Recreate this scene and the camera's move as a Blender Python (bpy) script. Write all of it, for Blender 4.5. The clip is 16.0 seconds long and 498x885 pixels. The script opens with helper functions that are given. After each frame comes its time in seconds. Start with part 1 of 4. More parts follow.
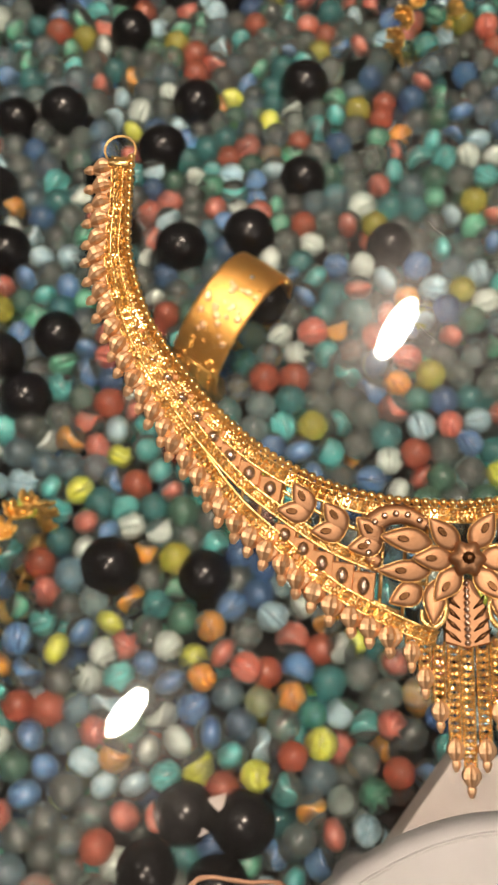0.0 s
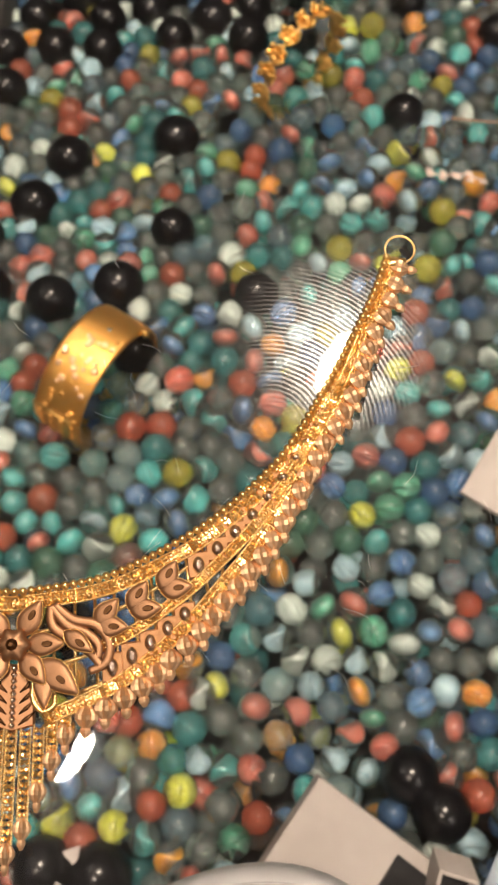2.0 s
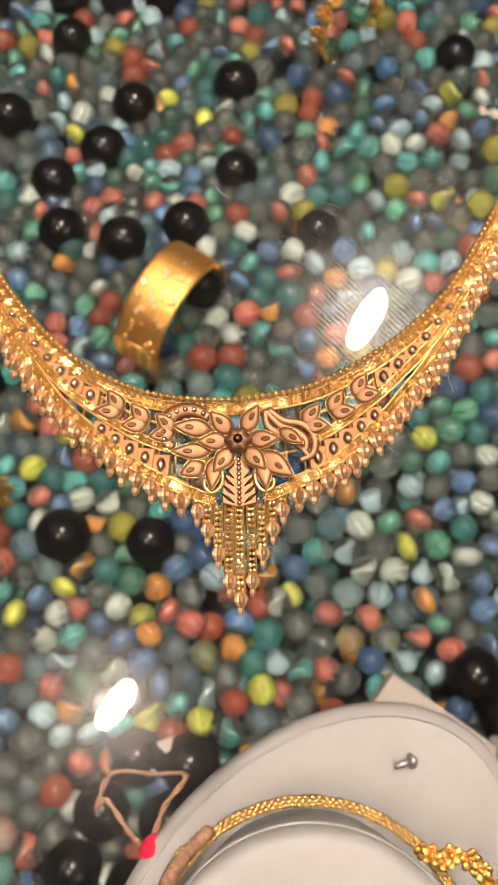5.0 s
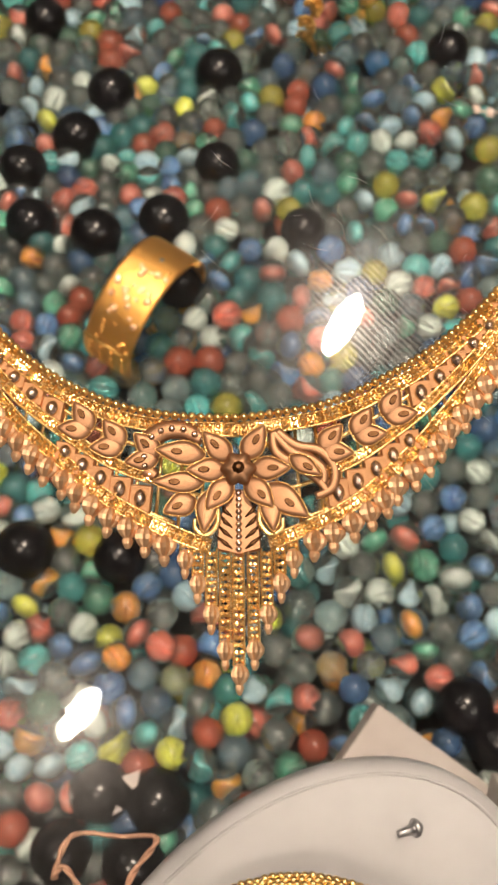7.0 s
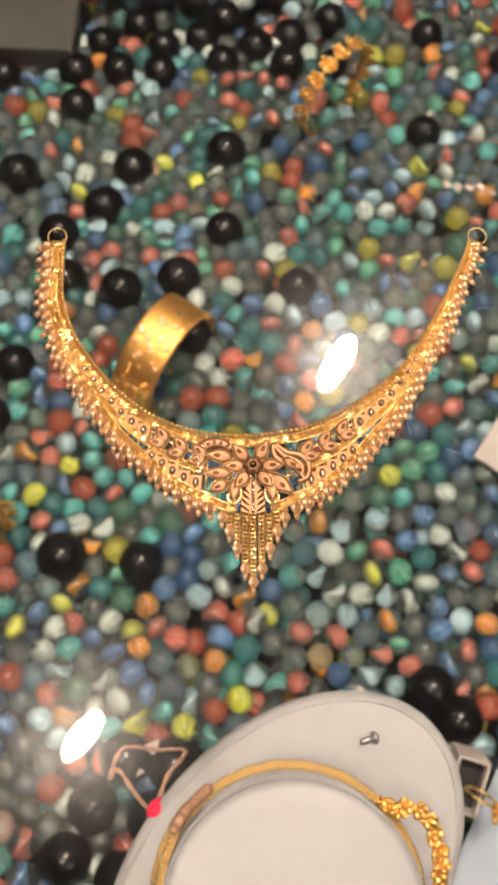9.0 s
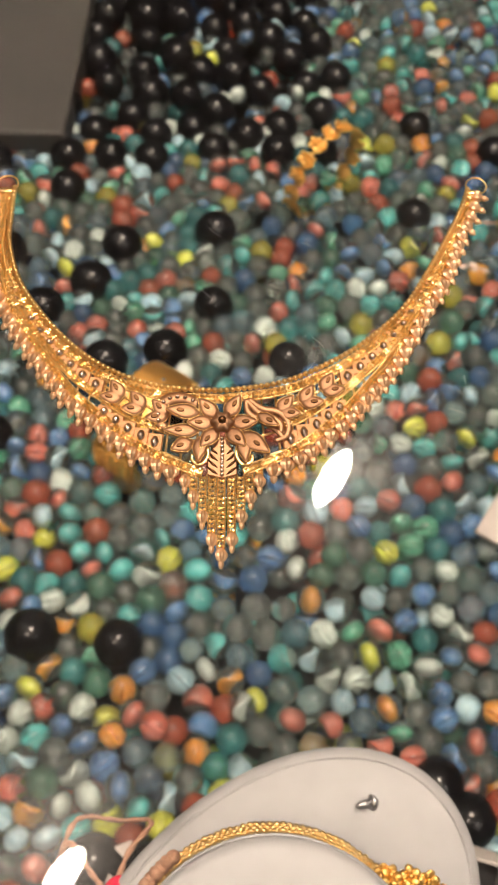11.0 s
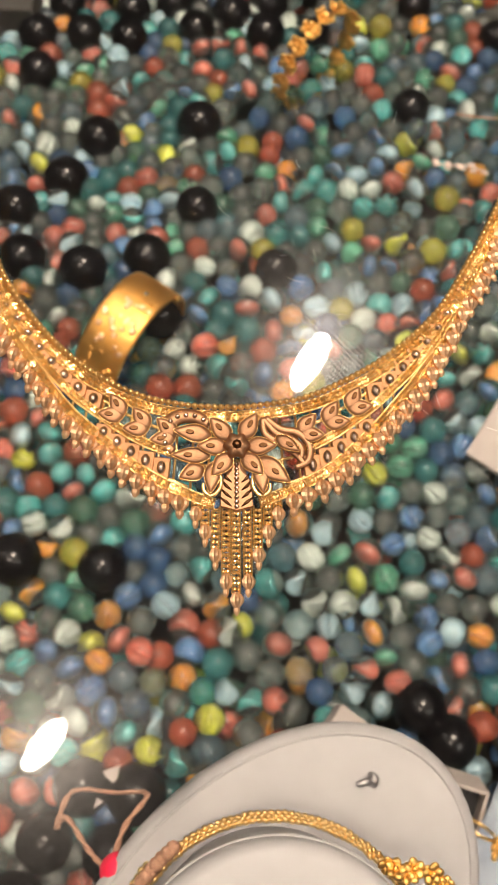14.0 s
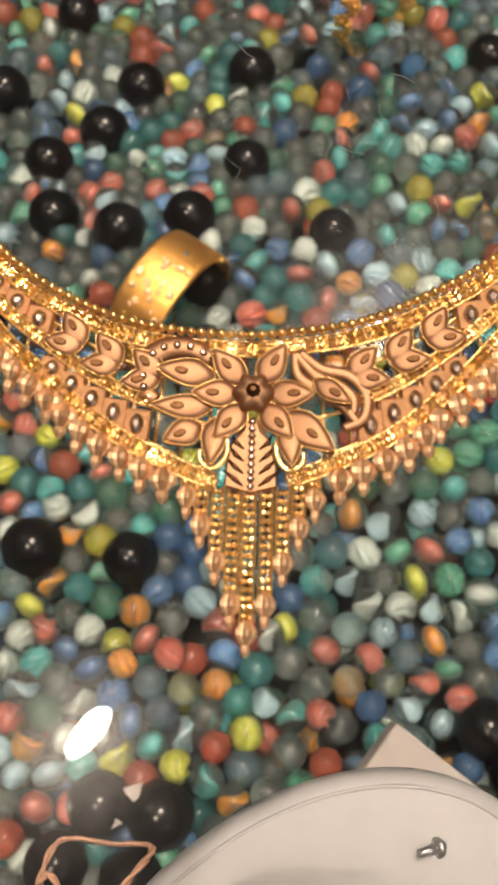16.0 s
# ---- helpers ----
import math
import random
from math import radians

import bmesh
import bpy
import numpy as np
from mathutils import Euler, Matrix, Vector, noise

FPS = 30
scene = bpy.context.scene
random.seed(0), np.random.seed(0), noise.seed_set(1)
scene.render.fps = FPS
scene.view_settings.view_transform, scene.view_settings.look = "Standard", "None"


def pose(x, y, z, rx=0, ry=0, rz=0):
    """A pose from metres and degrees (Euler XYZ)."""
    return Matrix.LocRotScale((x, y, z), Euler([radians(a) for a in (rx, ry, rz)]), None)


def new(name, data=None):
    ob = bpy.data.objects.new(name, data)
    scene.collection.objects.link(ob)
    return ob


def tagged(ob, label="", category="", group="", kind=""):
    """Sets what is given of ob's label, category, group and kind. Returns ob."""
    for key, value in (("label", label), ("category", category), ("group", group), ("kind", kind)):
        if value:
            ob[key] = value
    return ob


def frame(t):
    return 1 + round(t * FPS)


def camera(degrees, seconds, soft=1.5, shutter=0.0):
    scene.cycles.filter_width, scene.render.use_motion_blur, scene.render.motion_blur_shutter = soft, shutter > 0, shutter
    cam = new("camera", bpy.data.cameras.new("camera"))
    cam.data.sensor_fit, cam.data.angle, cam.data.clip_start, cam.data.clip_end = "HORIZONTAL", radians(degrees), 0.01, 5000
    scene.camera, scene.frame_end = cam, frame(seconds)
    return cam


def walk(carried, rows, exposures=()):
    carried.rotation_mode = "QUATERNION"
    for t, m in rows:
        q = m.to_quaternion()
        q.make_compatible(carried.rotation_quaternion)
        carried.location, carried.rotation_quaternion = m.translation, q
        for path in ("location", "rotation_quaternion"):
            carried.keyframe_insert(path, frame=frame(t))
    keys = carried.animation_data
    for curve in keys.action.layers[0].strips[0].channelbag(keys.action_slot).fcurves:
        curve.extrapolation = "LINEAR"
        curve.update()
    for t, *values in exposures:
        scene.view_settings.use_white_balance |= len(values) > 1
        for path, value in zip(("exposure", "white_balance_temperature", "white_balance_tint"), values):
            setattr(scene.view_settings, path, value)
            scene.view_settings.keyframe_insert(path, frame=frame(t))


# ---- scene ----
PATH = [
    (0, pose(-0.0290, -0.0756, 0.1276, 13.24, 2.03, 1.23)),
    (0.5, pose(-0.0172, -0.0855, 0.1261, 12.76, 2.17, -0.09)),
    (1, pose(0.0051, -0.0907, 0.1294, 13.04, 1.49, -0.57)),
    (1.5, pose(0.0223, -0.0793, 0.1324, 14.38, 0.98, -0.88)),
    (2, pose(0.0307, -0.0688, 0.1369, 15.18, 0.49, -0.76)),
    (2.5, pose(0.0330, -0.0548, 0.1296, 14.22, 0.90, -0.93)),
    (3, pose(0.0308, -0.0534, 0.1099, 12.39, 0.92, 0.02)),
    (3.5, pose(0.0199, -0.0685, 0.1110, 12.08, 1.28, 0.74)),
    (4, pose(0.0053, -0.0857, 0.1124, 12.95, 1.81, 0.36)),
    (4.2, pose(0.0032, -0.0898, 0.1156, 13.49, 1.91, 0.01)),
    (6.3, pose(0.0017, -0.1031, 0.2309, 12.48, 0.90, -1.75)),
    (6.5, pose(0.0002, -0.0971, 0.1830, 12.92, 0.42, -1.26)),
    (7, pose(-0.0032, -0.0882, 0.1286, 13.40, -0.12, -0.49)),
    (7.5, pose(-0.0049, -0.0954, 0.1457, 14.20, -0.75, -0.42)),
    (8, pose(-0.0049, -0.1182, 0.2262, 15.55, -0.78, -0.21)),
    (8.5, pose(-0.0046, -0.1282, 0.2478, 15.97, -0.42, -0.06)),
    (9, pose(-0.0068, -0.1162, 0.2174, 15.60, -0.37, -0.26)),
    (9.5, pose(-0.0074, -0.1018, 0.1703, 15.10, -0.63, -0.30)),
    (10, pose(-0.0067, -0.1043, 0.1710, 19.27, -0.64, 0.12)),
    (10.2, pose(-0.0050, -0.1118, 0.1626, 22.11, -0.60, 0.01)),
    (12.3, pose(0.0005, -0.1597, 0.2031, 24.32, -0.72, -0.28)),
    (12.5, pose(-0.0012, -0.1568, 0.2045, 23.74, -0.42, -0.23)),
    (13, pose(-0.0111, -0.1436, 0.1994, 20.06, -0.94, -0.30)),
    (13.5, pose(-0.0133, -0.1233, 0.1989, 17.69, -2.31, -1.08)),
    (14, pose(-0.0089, -0.1072, 0.1652, 15.75, -2.36, -0.33)),
    (14.5, pose(-0.0087, -0.0987, 0.1351, 16.38, -0.73, 0.93)),
    (15, pose(0.0000, -0.0945, 0.1179, 16.76, -0.61, 0.64)),
    (15.5, pose(-0.0016, -0.0930, 0.1079, 15.35, 0.16, 1.35)),
    (16, pose(-0.0024, -0.0960, 0.1066, 15.04, 0.69, 1.78)),
]
cam = camera(30.46, 16.0, soft=1.3)
cam.data.dof.use_dof = True
cam.data.dof.focus_distance = 0.160
cam.data.dof.aperture_fstop = 66.0
walk(cam, PATH)

# ---- light: two ceiling lamps of a shop and two added fill panels, in a closed light room ----
GLASS_TOP = 0.0


def area(name, x, y, z, size_x, size_y, watts, colour, turn=0.0, shape="RECTANGLE"):
    """A lamp in the ceiling that shines straight down."""
    data = bpy.data.lights.new(name, "AREA")
    data.shape, data.size, data.size_y, data.energy, data.color = shape, size_x, size_y, watts, colour
    ob = new(name, data)
    ob.matrix_world = pose(x, y, z, 0, 0, turn)
    return ob


area("ceiling_lamp_light", 0.224, 0.665, 1.86, 0.055, 0.16, 28.5, (1.0, 0.81, 0.645), -30, "ELLIPSE")
area("ceiling_lamp_light", -0.354, -0.194, 1.86, 0.05, 0.12, 9, (1.0, 0.81, 0.645), -38, "ELLIPSE")
# unseen fill panels, added to raise the ambient light
area("fill_panel_light", 1.3, -0.9, 1.9, 1.1, 1.1, 9.5, (1.0, 0.87, 0.76))
area("fill_panel_light", -1.4, 1.2, 1.9, 1.1, 1.1, 6, (1.0, 0.87, 0.76))

# ---- materials ----


def material(name):
    m = bpy.data.materials.new(name)
    m.use_nodes = True
    nt = m.node_tree
    return m, nt, nt.nodes["Principled BSDF"], nt.nodes["Material Output"]


def ramp(nt, stops):
    r = nt.nodes.new("ShaderNodeValToRGB")
    while len(r.color_ramp.elements) < len(stops):
        r.color_ramp.elements.new(0.5)
    for e, (p, c) in zip(r.color_ramp.elements, stops):
        e.position, e.color = p, (*c, 1)
    return r


def noise_tex(nt, scale, detail=4.0, rough=0.6, coord="Object"):
    c = nt.nodes.new("ShaderNodeTexCoord")
    t = nt.nodes.new("ShaderNodeTexNoise")
    t.inputs["Scale"].default_value = scale
    t.inputs["Detail"].default_value = detail
    t.inputs["Roughness"].default_value = rough
    nt.links.new(c.outputs[coord], t.inputs["Vector"])
    return t


def bump(nt, bsdf, height, strength, distance):
    b = nt.nodes.new("ShaderNodeBump")
    b.inputs["Strength"].default_value = strength
    b.inputs["Distance"].default_value = distance
    nt.links.new(height, b.inputs["Height"])
    nt.links.new(b.outputs["Normal"], bsdf.inputs["Normal"])


def surface(name, low, high, scale, rough=(0.4, 0.6), metal=0.0, bump_strength=0.2, bump_size=0.0002, fine=None, coat=0.0):
    """A noise-mottled surface: two colours, two roughnesses, fine relief."""
    m, nt, p, _ = material(name)
    n = noise_tex(nt, scale)
    r = ramp(nt, [(0.3, low), (0.7, high)])
    nt.links.new(n.outputs["Fac"], r.inputs["Fac"])
    nt.links.new(r.outputs["Color"], p.inputs["Base Color"])
    p.inputs["Metallic"].default_value = metal
    p.inputs["Coat Weight"].default_value = coat
    mr = nt.nodes.new("ShaderNodeMapRange")
    mr.inputs["To Min"].default_value, mr.inputs["To Max"].default_value = rough
    f = noise_tex(nt, fine or scale * 8, 3.0)
    nt.links.new(f.outputs["Fac"], mr.inputs["Value"])
    nt.links.new(mr.outputs["Result"], p.inputs["Roughness"])
    bump(nt, p, f.outputs["Fac"], bump_strength, bump_size)
    return m


GOLD = surface("polished_gold", (1.0, 0.62, 0.22), (1.0, 0.72, 0.33), 900, (0.20, 0.36), 1.0, 0.15, 0.0001)
GOLD_MATTE = surface("satin_gold", (0.47, 0.255, 0.135), (0.53, 0.30, 0.17), 700, (0.42, 0.56), 1.0, 0.2, 0.0001, 5000)
GOLD_DROP = surface("bright_satin_gold", (0.96, 0.62, 0.36), (1.0, 0.70, 0.44), 800, (0.46, 0.58), 1.0, 0.3, 0.0001, 6000)
GOLD_PLATE = surface("brushed_gold", (0.82, 0.46, 0.23), (0.88, 0.52, 0.28), 900, (0.46, 0.60), 1.0, 0.5, 0.0001, 4000)
HAMMERED = surface("hammered_gold", (1.0, 0.50, 0.12), (1.0, 0.58, 0.18), 300, (0.36, 0.50), 1.0, 0.45, 0.0008, 260)
GOLD_CUT = surface("diamond_cut_gold", (1.0, 0.66, 0.26), (1.0, 0.76, 0.38), 900, (0.22, 0.32), 1.0, 0.05, 0.0001)
# darker copy of the gold: shade between chain links put into colour
GOLD_GAP_SHADE = surface("gap_shade_gold", (0.46, 0.25, 0.08), (0.58, 0.33, 0.12), 900, (0.35, 0.5), 1.0)
GOLD_DEEP = surface("yellow_gold", (0.86, 0.50, 0.13), (0.96, 0.62, 0.22), 500, (0.24, 0.42), 1.0, 0.4, 0.0003, 900)
STEEL = surface("steel", (0.45, 0.45, 0.46), (0.6, 0.6, 0.62), 800, (0.2, 0.35), 1.0)
SILVER_CUT = surface("diamond_cut_facet", (0.62, 0.46, 0.36), (0.74, 0.58, 0.47), 900, (0.16, 0.30), 1.0)
LEATHERETTE = surface("white_leatherette", (0.265, 0.26, 0.27), (0.30, 0.295, 0.305), 60, (0.45, 0.6), 0.0, 0.25, 0.0002, 1500)
CARD = surface("white_card", (0.36, 0.32, 0.30), (0.42, 0.38, 0.36), 40, (0.6, 0.8), 0.0, 0.15, 0.0001, 900)
CLOTH = surface("pale_blue_cloth", (0.27, 0.32, 0.39), (0.37, 0.42, 0.49), 14, (0.7, 0.9), 0.0, 0.4, 0.0004, 1200)
GREY_BLOCK = surface("grey_painted_board", (0.030, 0.028, 0.027), (0.044, 0.040, 0.038), 18, (0.5, 0.7), 0.0, 0.2, 0.0002)
BLACK_FELT = surface("black_velvet", (0.010, 0.010, 0.012), (0.022, 0.021, 0.022), 120, (0.8, 1.0), 0.0, 0.5, 0.0003)
BLACK_GLASS = surface("black_glass", (0.002, 0.002, 0.003), (0.005, 0.005, 0.007), 60, (0.19, 0.23), 0.0, 0.02, 0.0001)
RED_BEAD = surface("red_enamel", (0.55, 0.008, 0.04), (0.68, 0.015, 0.06), 200, (0.12, 0.25), 0.0, 0.05, 0.0001)
CORD = surface("red_gold_braid", (0.28, 0.14, 0.09), (0.40, 0.23, 0.15), 1500, (0.5, 0.7), 0.2, 0.6, 0.0004, 2500)
WALL_PAINT = surface("cream_wall_paint", (0.58, 0.53, 0.47), (0.66, 0.61, 0.55), 2, (0.7, 0.9), 0.0, 0.1, 0.001, 60)
PLASTER = surface("taupe_plaster", (0.24, 0.22, 0.20), (0.30, 0.28, 0.26), 2, (0.7, 0.9), 0.0, 0.1, 0.001, 60)
FLOOR_TILE = surface("stone_floor", (0.30, 0.28, 0.26), (0.42, 0.39, 0.36), 3, (0.2, 0.4), 0.0, 0.05, 0.0005, 40)


def marble_glass(name, colour, clear):
    """A marble's body: clear glass with a little milkiness, glossy outside."""
    m, nt, p, out = material(name)
    n = noise_tex(nt, 220, 3.0)
    n.inputs["Distortion"].default_value = 1.2
    r = ramp(nt, [(0.3, tuple(0.82 * c for c in colour)), (0.7, colour)])
    nt.links.new(n.outputs["Fac"], r.inputs["Fac"])
    nt.links.new(r.outputs["Color"], p.inputs["Base Color"])
    p.inputs["Transmission Weight"].default_value = clear
    p.inputs["Roughness"].default_value = 0.0
    p.inputs["IOR"].default_value = 1.48
    p.inputs["Coat Weight"].default_value = 1.0
    p.inputs["Coat Roughness"].default_value = 0.19
    # part of the light goes straight through, so that the swirl and the marbles below are lit
    straight = nt.nodes.new("ShaderNodeBsdfTransparent")
    nt.links.new(r.outputs["Color"], straight.inputs["Color"])
    mix = nt.nodes.new("ShaderNodeMixShader")
    mix.inputs[0].default_value = 0.20
    nt.links.new(p.outputs[0], mix.inputs[1])
    nt.links.new(straight.outputs[0], mix.inputs[2])
    nt.links.new(mix.outputs[0], out.inputs["Surface"])
    return m


def core_material(name, low, high):
    """Coloured swirl inside a marble, streaked along its length."""
    m, nt, p, _ = material(name)
    n = noise_tex(nt, 160, 3.0)
    n.inputs["Distortion"].default_value = 1.5
    r = ramp(nt, [(0.25, low), (0.6, high)])
    nt.links.new(n.outputs["Fac"], r.inputs["Fac"])
    info = nt.nodes.new("ShaderNodeObjectInfo")
    hsv = nt.nodes.new("ShaderNodeHueSaturation")
    mr = nt.nodes.new("ShaderNodeMapRange")
    mr.inputs["To Min"].default_value, mr.inputs["To Max"].default_value = 0.85, 1.35
    nt.links.new(info.outputs["Random"], mr.inputs["Value"])
    nt.links.new(mr.outputs["Result"], hsv.inputs["Value"])
    nt.links.new(r.outputs["Color"], hsv.inputs["Color"])
    nt.links.new(hsv.outputs["Color"], p.inputs["Base Color"])
    p.inputs["Roughness"].default_value = 0.35
    return m


MARBLE_GLASS = marble_glass("clear_marble_glass", (0.86, 0.95, 0.93), 0.950)
CORES = {
    "teal": core_material("teal_swirl", (0.02, 0.26, 0.28), (0.10, 0.52, 0.52)),
    "green": core_material("green_swirl", (0.02, 0.18, 0.11), (0.10, 0.42, 0.28)),
    "blue": core_material("blue_swirl", (0.02, 0.08, 0.30), (0.10, 0.25, 0.52)),
    "sky": core_material("pale_blue_swirl", (0.22, 0.40, 0.54), (0.52, 0.68, 0.78)),
    "white": core_material("white_swirl", (0.48, 0.52, 0.50), (0.74, 0.77, 0.74)),
    "red": core_material("red_swirl", (0.46, 0.05, 0.03), (0.68, 0.16, 0.10)),
    "amber": core_material("orange_swirl", (0.70, 0.16, 0.01), (0.85, 0.36, 0.02)),
    "yellow": core_material("yellow_swirl", (0.55, 0.50, 0.02), (0.80, 0.78, 0.08)),
}
TINTS = {
    "teal": marble_glass("teal_glass", (0.22, 0.66, 0.68), 0.84),
    "green": marble_glass("green_glass", (0.34, 0.66, 0.52), 0.86),
    "blue": marble_glass("blue_glass", (0.22, 0.42, 0.74), 0.82),
    "sky": marble_glass("pale_blue_glass", (0.58, 0.78, 0.88), 0.90),
    "red": marble_glass("red_glass", (0.84, 0.27, 0.17), 0.76),
    "yellow": marble_glass("yellow_glass", (0.90, 0.85, 0.20), 0.78),
}
WORDS = {"teal": "turquoise", "green": "sea-green", "blue": "deep blue", "sky": "pale blue", "white": "milky white",
         "red": "red", "amber": "orange", "yellow": "lemon yellow"}


def pane_material():
    """Counter glass with a greasy film, one finger mark and one wiped smear that scatter the lamps."""
    m, nt, p, out = material("counter_glass")
    p.inputs["Base Color"].default_value = (0.985, 1.0, 0.99, 1)
    p.inputs["Transmission Weight"].default_value = 1.0
    p.inputs["Roughness"].default_value = 0.0
    p.inputs["IOR"].default_value = 1.5
    film = nt.nodes.new("ShaderNodeBsdfGlossy")
    film.inputs["Roughness"].default_value = 0.19
    film.inputs["Color"].default_value = (0.9, 0.9, 0.9, 1)
    mix = nt.nodes.new("ShaderNodeMixShader")
    coord = nt.nodes.new("ShaderNodeTexCoord").outputs["Object"]

    def maths(op, a, b):
        n = nt.nodes.new("ShaderNodeMath")
        n.operation = op
        for k, v in enumerate((a, b)):
            if isinstance(v, float):
                n.inputs[k].default_value = v
            else:
                nt.links.new(v, n.inputs[k])
        return n.outputs[0]

    def spot(x, y, size, stretch=1.0):
        """A soft round patch on the glass, and its own coordinates."""
        mp = nt.nodes.new("ShaderNodeMapping")
        mp.inputs["Location"].default_value = (-x / size, -y / (size * stretch), 0)
        mp.inputs["Scale"].default_value = (1 / size, 1 / (size * stretch), 0)
        nt.links.new(coord, mp.inputs["Vector"])
        g = nt.nodes.new("ShaderNodeTexGradient")
        g.gradient_type = "SPHERICAL"
        nt.links.new(mp.outputs[0], g.inputs["Vector"])
        r = ramp(nt, [(0.0, (0, 0, 0)), (0.45, (1, 1, 1))])
        nt.links.new(g.outputs["Fac"], r.inputs["Fac"])
        return r.outputs["Color"], mp.outputs[0]

    def ridges(vector, scale, distortion, rings):
        w = nt.nodes.new("ShaderNodeTexWave")
        w.wave_type = "RINGS" if rings else "BANDS"
        w.bands_direction = "DIAGONAL"
        w.rings_direction = "Z"
        w.inputs["Scale"].default_value = scale
        w.inputs["Distortion"].default_value = distortion
        w.inputs["Detail Scale"].default_value = 0.8
        off = nt.nodes.new("ShaderNodeVectorMath")
        off.inputs[1].default_value = (0.7, 0.9, 0.0)
        nt.links.new(vector, off.inputs[0])
        nt.links.new(off.outputs[0], w.inputs["Vector"])
        r = ramp(nt, [(0.35, (0, 0, 0)), (0.75, (1, 1, 1))])
        nt.links.new(w.outputs["Fac"], r.inputs["Fac"])
        return r.outputs["Color"]

    big = noise_tex(nt, 18, 3.0)
    fine = noise_tex(nt, 260, 6.0, 0.8)
    patch = ramp(nt, [(0.42, (0.25, 0.25, 0.25)), (0.75, (1, 1, 1))])
    nt.links.new(big.outputs["Fac"], patch.inputs["Fac"])
    total = maths("MULTIPLY", maths("MULTIPLY", fine.outputs["Fac"], patch.outputs["Color"]), 0.013)
    mask, own = spot(0.045, -0.014, 0.017)
    total = maths("ADD", total, maths("MULTIPLY", maths("MULTIPLY", mask, ridges(own, 7.0, 2.5, True)), 0.020))
    mask, own = spot(0.020, -0.036, 0.016, 1.1)
    total = maths("ADD", total, maths("MULTIPLY", maths("MULTIPLY", mask, ridges(own, 9.0, 2.0, False)), 0.006))
    mask, own = spot(-0.040, -0.118, 0.036)
    smear = maths("MULTIPLY", mask, fine.outputs["Fac"])
    total = maths("ADD", total, maths("MULTIPLY", smear, 0.020))
    nt.links.new(total, mix.inputs[0])
    nt.links.new(p.outputs[0], mix.inputs[1])
    nt.links.new(film.outputs[0], mix.inputs[2])
    nt.links.new(mix.outputs[0], out.inputs["Surface"])
    return m


PANE = pane_material()
PANE_CLEAR, nt_clear, p_clear, _ = material("clear_pane_glass")
p_clear.inputs["Base Color"].default_value = (0.985, 1.0, 0.99, 1)
p_clear.inputs["Transmission Weight"].default_value = 1.0
p_clear.inputs["Roughness"].default_value = 0.0
p_clear.inputs["IOR"].default_value = 1.5
SCRATCH = surface("scratch_edge", (0.8, 0.8, 0.8), (0.9, 0.9, 0.9), 500, (0.25, 0.4), 0.6)

# ---- mesh helpers ----


def mesh_of(name, bm, mat, smooth=True):
    me = bpy.data.meshes.new(name)
    bm.normal_update()
    bm.to_mesh(me)
    bm.free()
    for m in mat if isinstance(mat, (list, tuple)) else [mat]:
        me.materials.append(m)
    if smooth:
        me.shade_smooth()
    return me


def put(name, me, parent=None, m=None, label=""):
    ob = new(name, me)
    if parent is not None:
        ob.parent = parent
    if m is not None:
        ob.matrix_basis = m
    return tagged(ob, label)


def part(name, bm, mat, parent, label="", m=None, smooth=True):
    return put(name, mesh_of(name, bm, mat, smooth), parent, m, label)


def thing(name, label, category, at=None, group="", kind=""):
    ob = new(name)
    if at is not None:
        ob.matrix_basis = at
    ob.empty_display_size = 0.01
    return tagged(ob, label, category, group, kind)


def add_sphere(bm, r, at=(0, 0, 0), u=12, v=8, scale=(1, 1, 1)):
    got = bmesh.ops.create_uvsphere(bm, u_segments=u, v_segments=v, radius=r)
    bmesh.ops.transform(bm, matrix=Matrix.Translation(at) @ Matrix.Diagonal((*scale, 1)), verts=got["verts"])
    return got["verts"]


def add_lathe(bm, profile, seg=16, m=None):
    """Turned body: profile of (radius, height), closed at both ends."""
    m = m or Matrix.Identity(4)
    rings = []
    for r, h in profile:
        rings.append([bm.verts.new(m @ Vector((r * math.cos(2 * math.pi * k / seg), r * math.sin(2 * math.pi * k / seg), h))) for k in range(seg)])
    for a, b in zip(rings, rings[1:]):
        for k in range(seg):
            bm.faces.new((a[k], a[(k + 1) % seg], b[(k + 1) % seg], b[k]))
    bm.faces.new(rings[0][::-1])
    bm.faces.new(rings[-1])


def add_plate(bm, outline, z0, z1, lip=0.0002, m=None, dome=0.0, drop=None):
    """A plate with a bevelled upper rim; the outline runs counter-clockwise."""
    m = m or Matrix.Identity(4)
    pts = [Vector((x, y, 0)) for x, y in outline]
    c = sum(pts, Vector()) / len(pts)
    size = max((p - c).length for p in pts)
    k = max(0.0, 1 - lip / size)
    def ring(f, h):
        return [bm.verts.new(m @ (c + (p - c) * f + Vector((0, 0, h)))) for p in pts]
    rings = [ring(1, z0), ring(1, z1 - (lip if drop is None else drop)), ring(k, z1)]
    if dome:
        rings += [ring(k * 0.7, z1 + dome * 0.6), ring(k * 0.35, z1 + dome * 0.95)]
    n = len(pts)
    for a, b in zip(rings, rings[1:]):
        for i in range(n):
            bm.faces.new((a[i], a[(i + 1) % n], b[(i + 1) % n], b[i]))
    bm.faces.new(rings[0][::-1])
    bm.faces.new(rings[-1])


